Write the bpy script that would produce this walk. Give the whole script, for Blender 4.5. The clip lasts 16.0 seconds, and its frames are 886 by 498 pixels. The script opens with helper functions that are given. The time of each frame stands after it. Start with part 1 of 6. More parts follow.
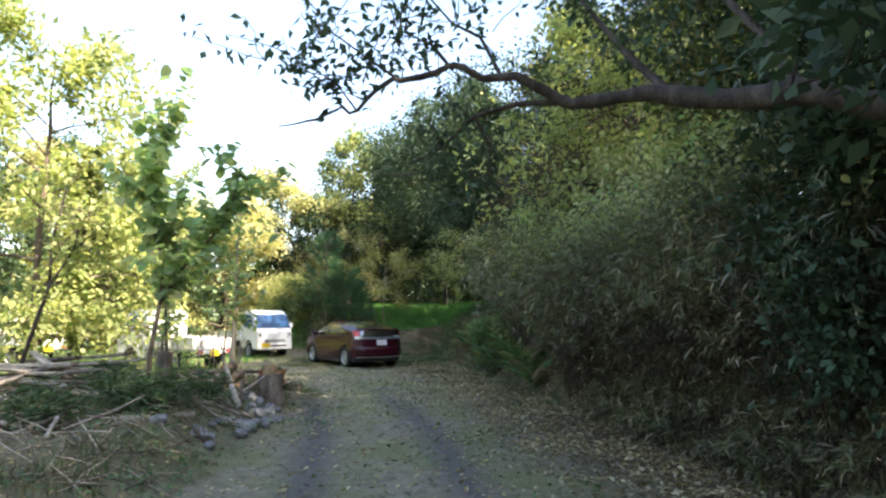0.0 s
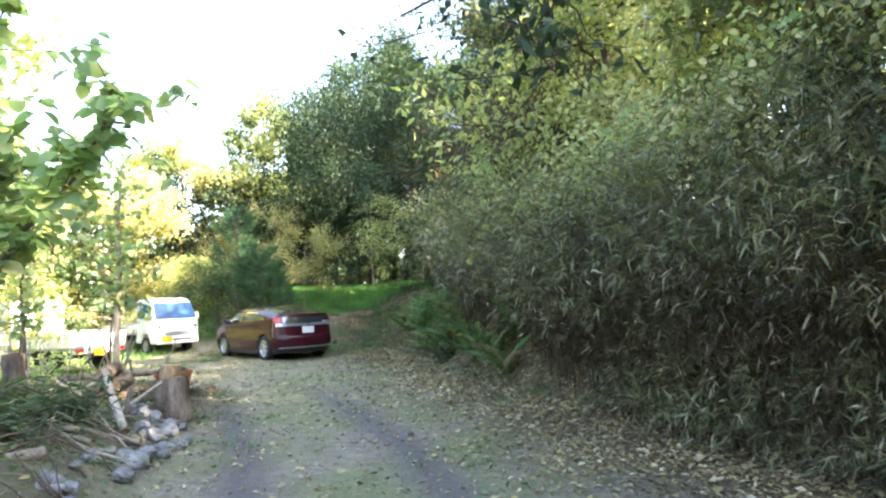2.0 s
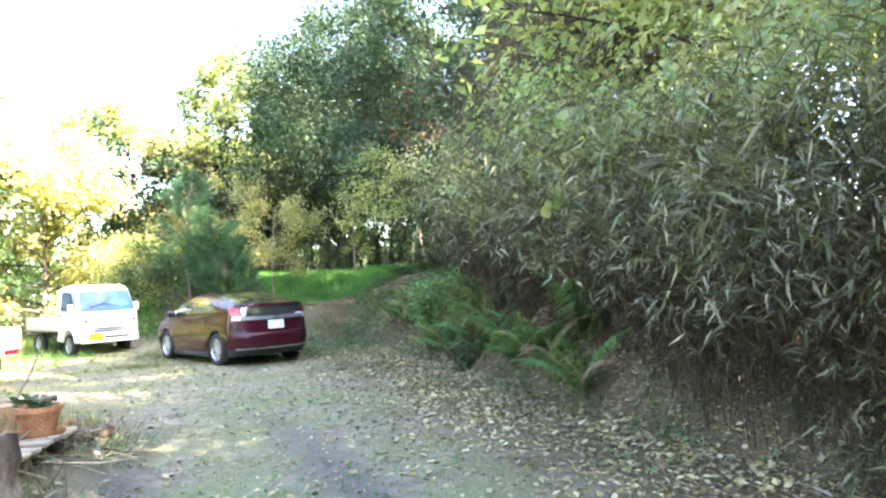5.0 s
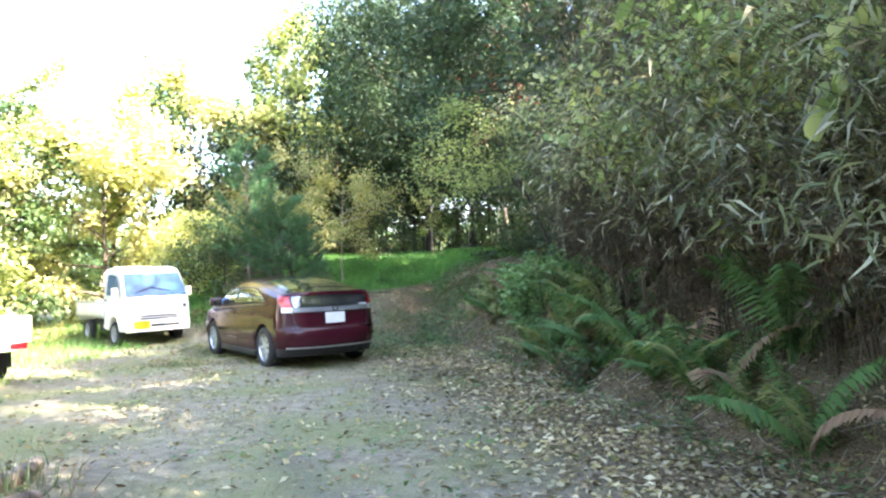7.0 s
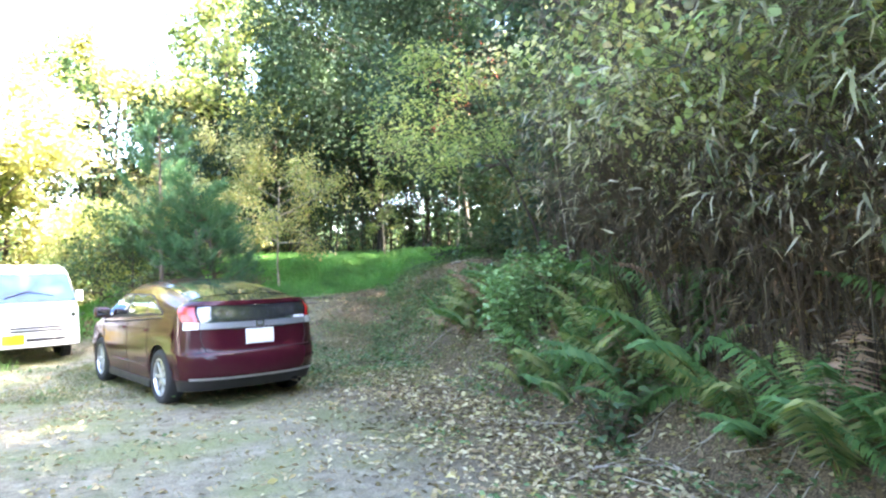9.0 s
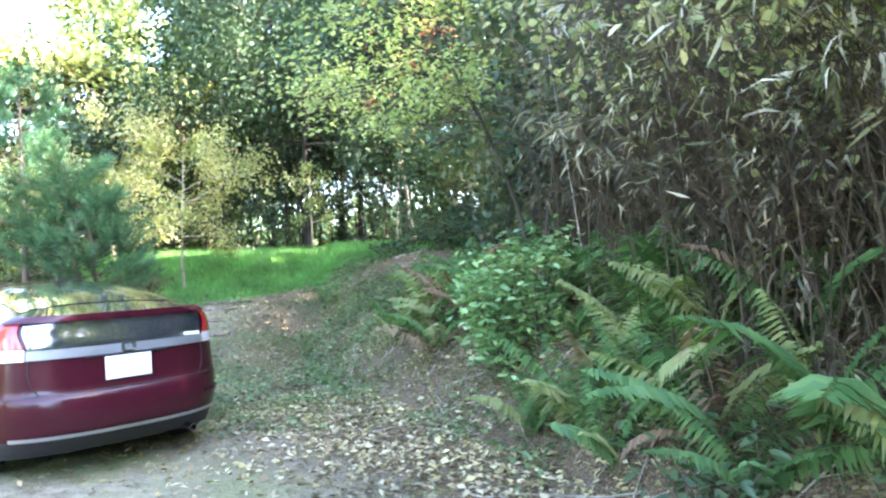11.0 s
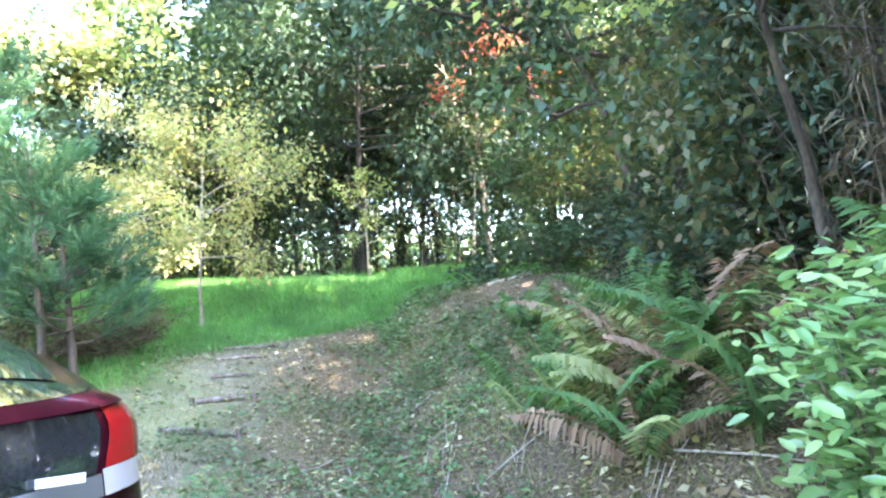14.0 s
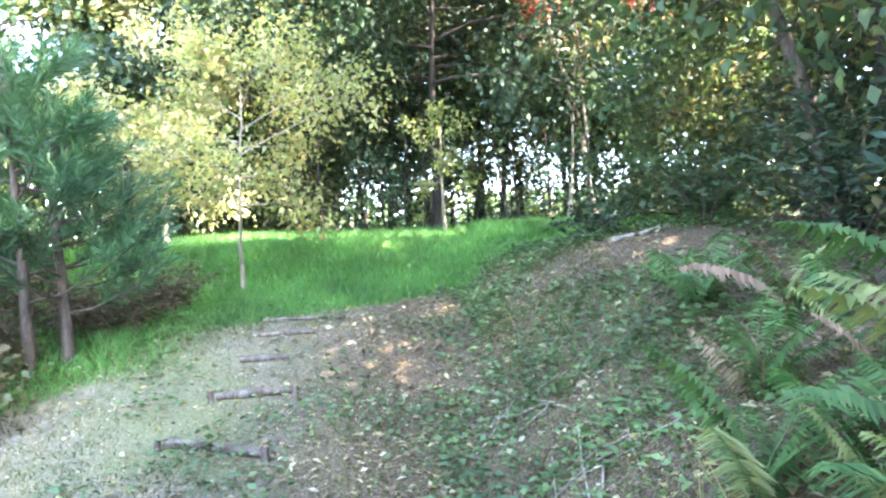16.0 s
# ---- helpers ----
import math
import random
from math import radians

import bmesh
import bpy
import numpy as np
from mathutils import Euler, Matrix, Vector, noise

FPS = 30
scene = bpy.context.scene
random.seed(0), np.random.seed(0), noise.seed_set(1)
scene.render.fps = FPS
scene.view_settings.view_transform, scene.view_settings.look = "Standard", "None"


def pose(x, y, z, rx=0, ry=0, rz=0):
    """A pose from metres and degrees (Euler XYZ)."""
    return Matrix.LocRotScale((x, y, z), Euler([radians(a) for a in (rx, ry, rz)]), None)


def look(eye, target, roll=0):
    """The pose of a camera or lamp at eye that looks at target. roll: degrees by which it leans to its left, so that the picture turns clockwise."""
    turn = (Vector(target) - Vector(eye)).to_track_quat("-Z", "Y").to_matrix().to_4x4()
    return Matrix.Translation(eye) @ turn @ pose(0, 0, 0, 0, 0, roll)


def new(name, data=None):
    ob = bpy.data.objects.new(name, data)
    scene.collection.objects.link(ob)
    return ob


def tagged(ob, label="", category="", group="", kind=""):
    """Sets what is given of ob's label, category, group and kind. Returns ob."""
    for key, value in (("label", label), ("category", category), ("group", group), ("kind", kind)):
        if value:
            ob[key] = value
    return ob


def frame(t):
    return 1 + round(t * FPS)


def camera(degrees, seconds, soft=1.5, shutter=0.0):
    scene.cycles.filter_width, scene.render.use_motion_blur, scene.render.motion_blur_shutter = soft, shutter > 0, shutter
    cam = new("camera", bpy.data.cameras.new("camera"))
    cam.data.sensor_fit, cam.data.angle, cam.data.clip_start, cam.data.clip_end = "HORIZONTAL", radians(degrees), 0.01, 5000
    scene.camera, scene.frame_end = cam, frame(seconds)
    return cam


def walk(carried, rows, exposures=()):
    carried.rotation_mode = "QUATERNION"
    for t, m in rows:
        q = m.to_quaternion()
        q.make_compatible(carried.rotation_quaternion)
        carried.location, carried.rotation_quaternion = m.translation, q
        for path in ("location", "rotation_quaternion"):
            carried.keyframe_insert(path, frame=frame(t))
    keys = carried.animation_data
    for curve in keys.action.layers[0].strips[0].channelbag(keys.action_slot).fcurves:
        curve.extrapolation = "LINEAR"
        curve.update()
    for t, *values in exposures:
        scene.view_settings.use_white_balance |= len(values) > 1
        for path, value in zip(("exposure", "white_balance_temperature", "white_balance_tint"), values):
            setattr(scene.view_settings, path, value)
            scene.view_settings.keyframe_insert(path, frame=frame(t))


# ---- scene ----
cam = camera(67.9, 16.0, soft=2.3)
METRES, EYE, TILT, LEAN, TURN = 19.5, 1.55, 5.6, 0.0, 0.0
ROWS = [
    (0.0, 0.0, 0.0, 0.0, -0.0, 0.0, 0.0),
    (0.5, -0.0099, 0.0335, -0.0049, -2.44, -0.48, 0.01),
    (1.0, -0.0172, 0.0661, -0.0102, -5.43, -0.28, 0.45),
    (1.5, -0.0254, 0.0989, -0.0149, -6.36, -0.65, 1.22),
    (2.0, -0.0303, 0.1281, -0.0191, -7.75, -1.49, 1.38),
    (2.5, -0.0364, 0.1614, -0.0237, -9.5, -1.79, 2.14),
    (3.0, -0.0369, 0.1945, -0.0281, -11.35, -1.74, 1.9),
    (5.5, -0.04, 0.3642, -0.0464, -8.77, -3.36, 1.23),
    (6.0, -0.0378, 0.3978, -0.0494, -3.01, -4.39, 1.53),
    (6.5, -0.0387, 0.4304, -0.0532, -2.21, -3.76, 1.03),
    (7.0, -0.0344, 0.4641, -0.0558, -3.28, -3.61, 1.46),
    (7.5, -0.036, 0.4958, -0.0597, -6.35, -3.26, 0.94),
    (8.0, -0.0352, 0.5293, -0.0628, -6.86, -3.67, 1.23),
    (8.5, -0.0378, 0.5588, -0.0655, -7.84, -4.0, 0.3),
    (9.0, -0.0386, 0.5896, -0.0678, -8.0, -3.5, 0.7),
    (11.5, -0.0346, 0.7342, -0.0841, -15.02, -3.71, 1.02),
    (12.0, -0.0322, 0.7655, -0.0875, -9.19, -1.35, 1.75),
    (12.5, -0.0325, 0.7922, -0.09, -14.06, -1.17, 0.89),
    (13.0, -0.0325, 0.823, -0.0926, -10.46, -0.7, 1.76),
    (13.5, -0.035, 0.8496, -0.0952, -12.14, -0.29, 0.99),
    (14.0, -0.0342, 0.8798, -0.0977, -10.21, -0.79, 1.59),
    (14.5, -0.0341, 0.9065, -0.1006, -12.73, -2.19, 0.93),
    (15.0, -0.031, 0.9347, -0.1023, -8.93, -2.35, 1.84),
    (15.5, -0.0325, 0.9605, -0.1041, -7.82, -4.77, 1.22),
    (16.0, -0.0323, 0.9878, -0.1061, -4.16, -4.25, 1.52),
]
walk(cam, [(t, pose(0, 0, EYE, TILT, LEAN, TURN) @ pose(METRES * x, METRES * y, METRES * z, 90 + pitch, roll, yaw)) for t, x, y, z, yaw, pitch, roll in ROWS],
     [(0.0, 2.25, 7200, 15), (0.7, 2.67, 7200, 15), (1.5, 3.12, 7200, 16), (3.0, 3.82, 7100, 16), (5.5, 4.05, 6900, 17), (7.0, 3.76, 6800, 17), (9.0, 4.28, 6600, 18), (12.5, 4.9, 6300, 17), (16.0, 4.98, 6300, 21)])

# ---- daylight ----
SUN_AZ, SUN_EL = 122.0, 41.0   # compass-like: degrees from +y towards +x; height above the horizon
world = bpy.data.worlds.new("sky")
scene.world = world
world.use_nodes = True
wn = world.node_tree.nodes
sky = wn.new("ShaderNodeTexSky")
sky.sky_type, sky.sun_disc = "NISHITA", False
sky.sun_elevation, sky.sun_rotation = radians(SUN_EL), radians(SUN_AZ)
sky.dust_density = 1.2
wn["Background"].inputs["Strength"].default_value = 0.15
world.node_tree.links.new(sky.outputs[0], wn["Background"].inputs[0])
sun = new("sun", bpy.data.lights.new("sun", "SUN"))
sun.data.energy, sun.data.angle, sun.data.color = 5.0, radians(0.53), (1.0, 0.93, 0.82)
sd = Vector((math.sin(radians(SUN_AZ)) * math.cos(radians(SUN_EL)), math.cos(radians(SUN_AZ)) * math.cos(radians(SUN_EL)), math.sin(radians(SUN_EL))))
sun.matrix_world = look(sd * 60, (0, 0, 0))

# ---- materials ----
MATS = {}


def nodes_of(name):
    m = bpy.data.materials.new(name)
    m.use_nodes = True
    t = m.node_tree
    return m, t, t.nodes, t.links, t.nodes["Principled BSDF"]


def ramp(n, stops):
    r = n.new("ShaderNodeValToRGB")
    e = r.color_ramp.elements
    while len(e) < len(stops):
        e.new(0.5)
    for k, (p, c) in zip(e, stops):
        k.position, k.color = p, (*c, 1)
    return r


def noise_tex(n, l, scale, detail=4, rough=0.55, coord="Object"):
    c = n.new("ShaderNodeTexCoord")
    x = n.new("ShaderNodeTexNoise")
    x.inputs["Scale"].default_value, x.inputs["Detail"].default_value, x.inputs["Roughness"].default_value = scale, detail, rough
    l.new(c.outputs[coord], x.inputs["Vector"])
    return x


def mixc(n, l, fac, a, b, mode="MIX"):
    m = n.new("ShaderNodeMix")
    m.data_type, m.blend_type = "RGBA", mode
    for sock, v in ((m.inputs[0], fac), (m.inputs[6], a), (m.inputs[7], b)):
        if isinstance(v, (int, float)):
            sock.default_value = v
        elif isinstance(v, tuple):
            sock.default_value = (*v, 1)
        else:
            l.new(v, sock)
    return m.outputs[2]


def bump(n, l, b, height, strength=0.3, dist=0.02):
    k = n.new("ShaderNodeBump")
    k.inputs["Strength"].default_value, k.inputs["Distance"].default_value = strength, dist
    l.new(height, k.inputs["Height"])
    l.new(k.outputs[0], b.inputs["Normal"])


def leaf_mat(name, cols, rough=0.5, through_it=0.35, spec=0.4):
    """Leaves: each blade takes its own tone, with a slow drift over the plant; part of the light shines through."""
    m, t, n, l, b = nodes_of(name)
    g = n.new("ShaderNodeNewGeometry")
    k = len(cols)
    r = ramp(n, [(i / max(1, k - 1), c) for i, c in enumerate(cols)])
    l.new(g.outputs["Random Per Island"], r.inputs[0])
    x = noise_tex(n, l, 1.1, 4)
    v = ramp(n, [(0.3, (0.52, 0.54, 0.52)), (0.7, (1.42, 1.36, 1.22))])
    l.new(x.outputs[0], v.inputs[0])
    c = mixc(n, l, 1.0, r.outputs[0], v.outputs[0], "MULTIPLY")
    l.new(c, b.inputs["Base Color"])
    b.inputs["Roughness"].default_value = rough
    b.inputs["Specular IOR Level"].default_value = spec
    tr = n.new("ShaderNodeBsdfTranslucent")
    warm = mixc(n, l, 1.0, c, (1.12, 1.2, 0.75), "MULTIPLY")
    l.new(warm, tr.inputs[0])
    s = n.new("ShaderNodeMixShader")
    s.inputs[0].default_value = through_it
    l.new(b.outputs[0], s.inputs[1])
    l.new(tr.outputs[0], s.inputs[2])
    l.new(s.outputs[0], n["Material Output"].inputs[0])
    MATS[name] = m
    return m


def rough_mat(name, cols, scale=8.0, rough=0.85, bstr=0.5, bdist=0.02, stretch=None, spec=0.3, fine=60.0, metal=0.0):
    """Bark, stone, clay, wood: two scales of tone and relief."""
    m, t, n, l, b = nodes_of(name)
    c = n.new("ShaderNodeTexCoord")
    mp = n.new("ShaderNodeMapping")
    mp.inputs["Scale"].default_value = stretch or (1, 1, 1)
    l.new(c.outputs["Object"], mp.inputs[0])
    x = n.new("ShaderNodeTexNoise")
    x.inputs["Scale"].default_value, x.inputs["Detail"].default_value = scale, 6
    y = n.new("ShaderNodeTexNoise")
    y.inputs["Scale"].default_value, y.inputs["Detail"].default_value = fine, 3
    l.new(mp.outputs[0], x.inputs["Vector"])
    l.new(mp.outputs[0], y.inputs["Vector"])
    r = ramp(n, [(0.3 + 0.4 * i / max(1, len(cols) - 1), k) for i, k in enumerate(cols)])
    l.new(x.outputs[0], r.inputs[0])
    v = ramp(n, [(0.35, (0.7, 0.7, 0.7)), (0.65, (1.2, 1.2, 1.2))])
    l.new(y.outputs[0], v.inputs[0])
    oi = n.new("ShaderNodeObjectInfo")
    w = ramp(n, [(0, (0.82, 0.82, 0.82)), (1, (1.15, 1.13, 1.1))])
    l.new(oi.outputs["Random"], w.inputs[0])
    cc = mixc(n, l, 1.0, mixc(n, l, 1.0, r.outputs[0], v.outputs[0], "MULTIPLY"), w.outputs[0], "MULTIPLY")
    l.new(cc, b.inputs["Base Color"])
    b.inputs["Roughness"].default_value, b.inputs["Specular IOR Level"].default_value, b.inputs["Metallic"].default_value = rough, spec, metal
    bump(n, l, b, x.outputs[0], bstr, bdist)
    MATS[name] = m
    return m


def plain_mat(name, col, rough=0.4, metal=0.0, coat=0.0, spec=0.5, dirt=0.12, coat_ior=1.5, trans=0.0):
    """Paint, rubber, glass, plastic: a nearly even colour under a thin film of dust."""
    m, t, n, l, b = nodes_of(name)
    x = noise_tex(n, l, 5.0, 5)
    v = ramp(n, [(0.35, tuple(k * (1 - dirt) for k in col)), (0.7, col)])
    l.new(x.outputs[0], v.inputs[0])
    l.new(v.outputs[0], b.inputs["Base Color"])
    rr = n.new("ShaderNodeMapRange")
    rr.inputs[3].default_value, rr.inputs[4].default_value = rough * 0.8, min(1, rough * 1.3 + 0.02)
    l.new(x.outputs[0], rr.inputs[0])
    l.new(rr.outputs[0], b.inputs["Roughness"])
    b.inputs["Metallic"].default_value, b.inputs["Coat Weight"].default_value, b.inputs["Specular IOR Level"].default_value = metal, coat, spec
    b.inputs["Coat Roughness"].default_value = 0.03
    b.inputs["Coat IOR"].default_value = coat_ior
    b.inputs["Transmission Weight"].default_value = trans
    MATS[name] = m
    return m


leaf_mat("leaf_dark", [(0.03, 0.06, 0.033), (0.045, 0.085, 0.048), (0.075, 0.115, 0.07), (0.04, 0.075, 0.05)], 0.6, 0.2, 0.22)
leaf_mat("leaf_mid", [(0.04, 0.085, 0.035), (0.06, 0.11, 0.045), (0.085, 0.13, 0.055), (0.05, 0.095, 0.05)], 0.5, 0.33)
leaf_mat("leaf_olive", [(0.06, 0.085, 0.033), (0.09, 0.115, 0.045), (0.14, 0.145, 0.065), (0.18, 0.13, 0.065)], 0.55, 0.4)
# lime and gold are raised in colour to stand in for a stronger sun
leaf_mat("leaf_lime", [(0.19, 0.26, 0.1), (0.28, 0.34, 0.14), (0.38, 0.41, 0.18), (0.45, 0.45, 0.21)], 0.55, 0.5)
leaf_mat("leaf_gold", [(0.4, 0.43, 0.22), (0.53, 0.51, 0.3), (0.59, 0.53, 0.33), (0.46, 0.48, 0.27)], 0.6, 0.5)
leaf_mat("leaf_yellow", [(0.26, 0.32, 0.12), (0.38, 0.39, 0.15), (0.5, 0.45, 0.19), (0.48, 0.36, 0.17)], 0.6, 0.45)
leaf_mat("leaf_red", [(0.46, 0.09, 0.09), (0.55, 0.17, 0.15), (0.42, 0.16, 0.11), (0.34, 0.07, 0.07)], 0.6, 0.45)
# leaf_big is lightened to put sunlight into the sapling's leaves
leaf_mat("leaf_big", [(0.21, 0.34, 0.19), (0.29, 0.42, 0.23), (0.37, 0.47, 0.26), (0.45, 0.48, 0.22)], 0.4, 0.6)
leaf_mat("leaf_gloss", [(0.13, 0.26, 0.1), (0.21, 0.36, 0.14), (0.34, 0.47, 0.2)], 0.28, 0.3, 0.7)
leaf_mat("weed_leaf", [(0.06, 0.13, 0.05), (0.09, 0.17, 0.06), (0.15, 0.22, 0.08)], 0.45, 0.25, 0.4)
# bamboo_leaf is kept dark to paint in the shade inside the thicket
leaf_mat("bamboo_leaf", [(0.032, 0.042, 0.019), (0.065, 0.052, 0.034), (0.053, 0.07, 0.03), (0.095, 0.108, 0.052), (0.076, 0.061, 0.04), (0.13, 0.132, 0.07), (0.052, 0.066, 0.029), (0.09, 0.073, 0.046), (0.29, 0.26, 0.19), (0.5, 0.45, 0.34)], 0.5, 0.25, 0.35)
# lighter copy of bamboo_leaf: skylight on the top leaves put into their colour
leaf_mat("bamboo_leaf_lit", [(0.08, 0.11, 0.045), (0.135, 0.16, 0.072), (0.105, 0.138, 0.057), (0.19, 0.2, 0.1), (0.15, 0.13, 0.08), (0.25, 0.24, 0.14), (0.1, 0.125, 0.05), (0.44, 0.41, 0.31)], 0.5, 0.32, 0.35)
# dead leaves; their browns are darkened further for the thicket's inner shade
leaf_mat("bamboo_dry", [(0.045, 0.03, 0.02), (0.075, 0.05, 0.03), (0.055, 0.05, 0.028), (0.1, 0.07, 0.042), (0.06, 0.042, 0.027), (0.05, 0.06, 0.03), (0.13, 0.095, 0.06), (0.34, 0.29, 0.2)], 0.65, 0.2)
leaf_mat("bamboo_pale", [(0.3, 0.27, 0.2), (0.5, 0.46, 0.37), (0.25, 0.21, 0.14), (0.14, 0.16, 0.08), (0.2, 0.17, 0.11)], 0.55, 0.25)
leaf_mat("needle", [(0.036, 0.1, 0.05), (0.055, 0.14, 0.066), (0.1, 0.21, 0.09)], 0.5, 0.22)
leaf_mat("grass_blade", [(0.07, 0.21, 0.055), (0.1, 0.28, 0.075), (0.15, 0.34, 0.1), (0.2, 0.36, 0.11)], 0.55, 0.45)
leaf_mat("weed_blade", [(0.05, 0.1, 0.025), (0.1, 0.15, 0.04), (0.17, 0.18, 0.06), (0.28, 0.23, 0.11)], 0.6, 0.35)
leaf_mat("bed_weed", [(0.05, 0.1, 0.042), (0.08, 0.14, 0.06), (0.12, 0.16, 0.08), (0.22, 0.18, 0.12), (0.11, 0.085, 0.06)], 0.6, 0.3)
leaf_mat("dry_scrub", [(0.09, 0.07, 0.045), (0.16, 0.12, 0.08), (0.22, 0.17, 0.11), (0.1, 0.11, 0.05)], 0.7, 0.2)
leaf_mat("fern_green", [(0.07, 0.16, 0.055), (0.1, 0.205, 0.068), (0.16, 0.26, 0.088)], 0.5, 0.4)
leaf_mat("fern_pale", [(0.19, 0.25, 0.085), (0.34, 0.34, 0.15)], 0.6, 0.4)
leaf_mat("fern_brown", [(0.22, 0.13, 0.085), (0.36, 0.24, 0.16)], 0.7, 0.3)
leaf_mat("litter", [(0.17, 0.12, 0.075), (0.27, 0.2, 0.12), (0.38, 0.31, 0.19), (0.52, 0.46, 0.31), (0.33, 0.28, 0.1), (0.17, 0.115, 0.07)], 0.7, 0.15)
rough_mat("bark", [(0.05, 0.037, 0.026), (0.12, 0.09, 0.065), (0.17, 0.14, 0.11)], 9, stretch=(1, 1, 0.25), bstr=0.8)
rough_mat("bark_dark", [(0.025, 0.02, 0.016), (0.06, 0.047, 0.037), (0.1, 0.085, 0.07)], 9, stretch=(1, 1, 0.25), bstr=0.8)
rough_mat("bark_pale", [(0.2, 0.16, 0.11), (0.36, 0.3, 0.22), (0.42, 0.37, 0.29)], 10, stretch=(1, 1, 0.3), bstr=0.5)
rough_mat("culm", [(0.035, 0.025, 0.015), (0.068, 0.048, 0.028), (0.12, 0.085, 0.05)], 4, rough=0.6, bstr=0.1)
rough_mat("dry_wood", [(0.18, 0.15, 0.115), (0.31, 0.265, 0.205), (0.44, 0.39, 0.32)], 7, stretch=(0.2, 1, 1), bstr=0.6)
rough_mat("cut_wood", [(0.2, 0.13, 0.07), (0.3, 0.21, 0.12), (0.4, 0.3, 0.19)], 14, bstr=0.3)
rough_mat("rotten_wood", [(0.06, 0.045, 0.035), (0.14, 0.11, 0.085), (0.26, 0.22, 0.18)], 8, stretch=(1, 1, 0.25), bstr=0.9, bdist=0.04)
rough_mat("stone", [(0.1, 0.1, 0.098), (0.2, 0.205, 0.205), (0.32, 0.325, 0.32)], 7, bstr=0.8)
rough_mat("terracotta", [(0.35, 0.15, 0.07), (0.48, 0.23, 0.11), (0.52, 0.32, 0.18)], 7, rough=0.8, bstr=0.15)
rough_mat("red_clay", [(0.26, 0.07, 0.04), (0.36, 0.11, 0.07), (0.4, 0.17, 0.1)], 7, rough=0.75, bstr=0.15)
plain_mat("maroon_paint", (0.044, 0.006, 0.012), 0.13, 0.0, 0.0, 0.34)
plain_mat("white_paint", (0.8, 0.8, 0.78), 0.3, 0, 0.5)
plain_mat("tyre_rubber", (0.02, 0.02, 0.021), 0.8)
plain_mat("alloy", (0.55, 0.56, 0.58), 0.3, 0.8)
plain_mat("satin_grey", (0.32, 0.33, 0.34), 0.35, 0.5)
plain_mat("chrome", (0.6, 0.6, 0.62), 0.15, 1.0)
plain_mat("dark_glass", (0.02, 0.024, 0.028), 0.03, 0, 1.0, 1.0, coat_ior=2.1)
# truck glass: the blue of the reflected sky is put into the base colour
plain_mat("painted_sky_glass", (0.03, 0.09, 0.2), 0.05, 0, 0.0, 0.35)
plain_mat("black_plastic", (0.015, 0.015, 0.016), 0.6)
plain_mat("red_lamp", (0.45, 0.012, 0.015), 0.12, 0, 1.0)
plain_mat("clear_lamp", (0.7, 0.68, 0.68), 0.12, 0, 1.0)
plain_mat("plate_white", (0.8, 0.8, 0.78), 0.45)
plain_mat("plate_yellow", (0.75, 0.5, 0.02), 0.45)
plain_mat("chassis", (0.03, 0.03, 0.032), 0.7)
plain_mat("galvanised", (0.45, 0.46, 0.47), 0.45, 0.6)

# ---- mesh helpers ----
def np_mesh(name, v, f, mat, smooth=False):
    """A mesh from arrays: vertices (n, 3) and faces (m, k)."""
    v, f = np.asarray(v, dtype=np.float32), np.asarray(f, dtype=np.int32)
    me = bpy.data.meshes.new(name)
    me.vertices.add(len(v))
    me.vertices.foreach_set("co", v.ravel())
    me.loops.add(f.size)
    me.loops.foreach_set("vertex_index", f.ravel())
    me.polygons.add(len(f))
    me.polygons.foreach_set("loop_start", np.arange(0, f.size, f.shape[1], dtype=np.int32))
    if smooth:
        me.polygons.foreach_set("use_smooth", np.ones(len(f), dtype=bool))
    me.update(calc_edges=True)
    me.materials.append(MATS[mat])
    return me


def put(name, me, parent=None, m=None):
    ob = new(name, me)
    if parent:
        ob.parent = parent
    if m is not None:
        ob.matrix_basis = m
    return ob


def part(name, bm, mat, parent, label="", m=None, smooth=False):
    me = bpy.data.meshes.new(name)
    bm.to_mesh(me)
    bm.free()
    if smooth:
        for p in me.polygons:
            p.use_smooth = True
    me.materials.append(MATS[mat])
    return tagged(put(name, me, parent, m), label)


def empty(name, m=None):
    ob = new(name)
    ob.empty_display_size = 0.1
    if m is not None:
        ob.matrix_basis = m
    return ob


def unit(a):
    return a / np.maximum(np.linalg.norm(a, axis=-1, keepdims=True), 1e-9)


def leaves(p, d, up, length, width, droop=0.15, mid=0.42):
    """Kite-shaped leaves from their stalk points p along d; up turns the blade. Returns vertices and faces."""
    d = unit(d)
    s = unit(np.cross(d, up))
    nrm = np.cross(s, d)
    length, width = np.asarray(length).reshape(-1, 1), np.asarray(width).reshape(-1, 1)
    c = p + d * length * mid + nrm * length * 0.06
    tip = p + d * length - nrm * length * droop
    v = np.stack([p, c + s * width / 2, tip, c - s * width / 2], 1).reshape(-1, 3)
    return v, np.arange(len(p) * 4).reshape(-1, 4)


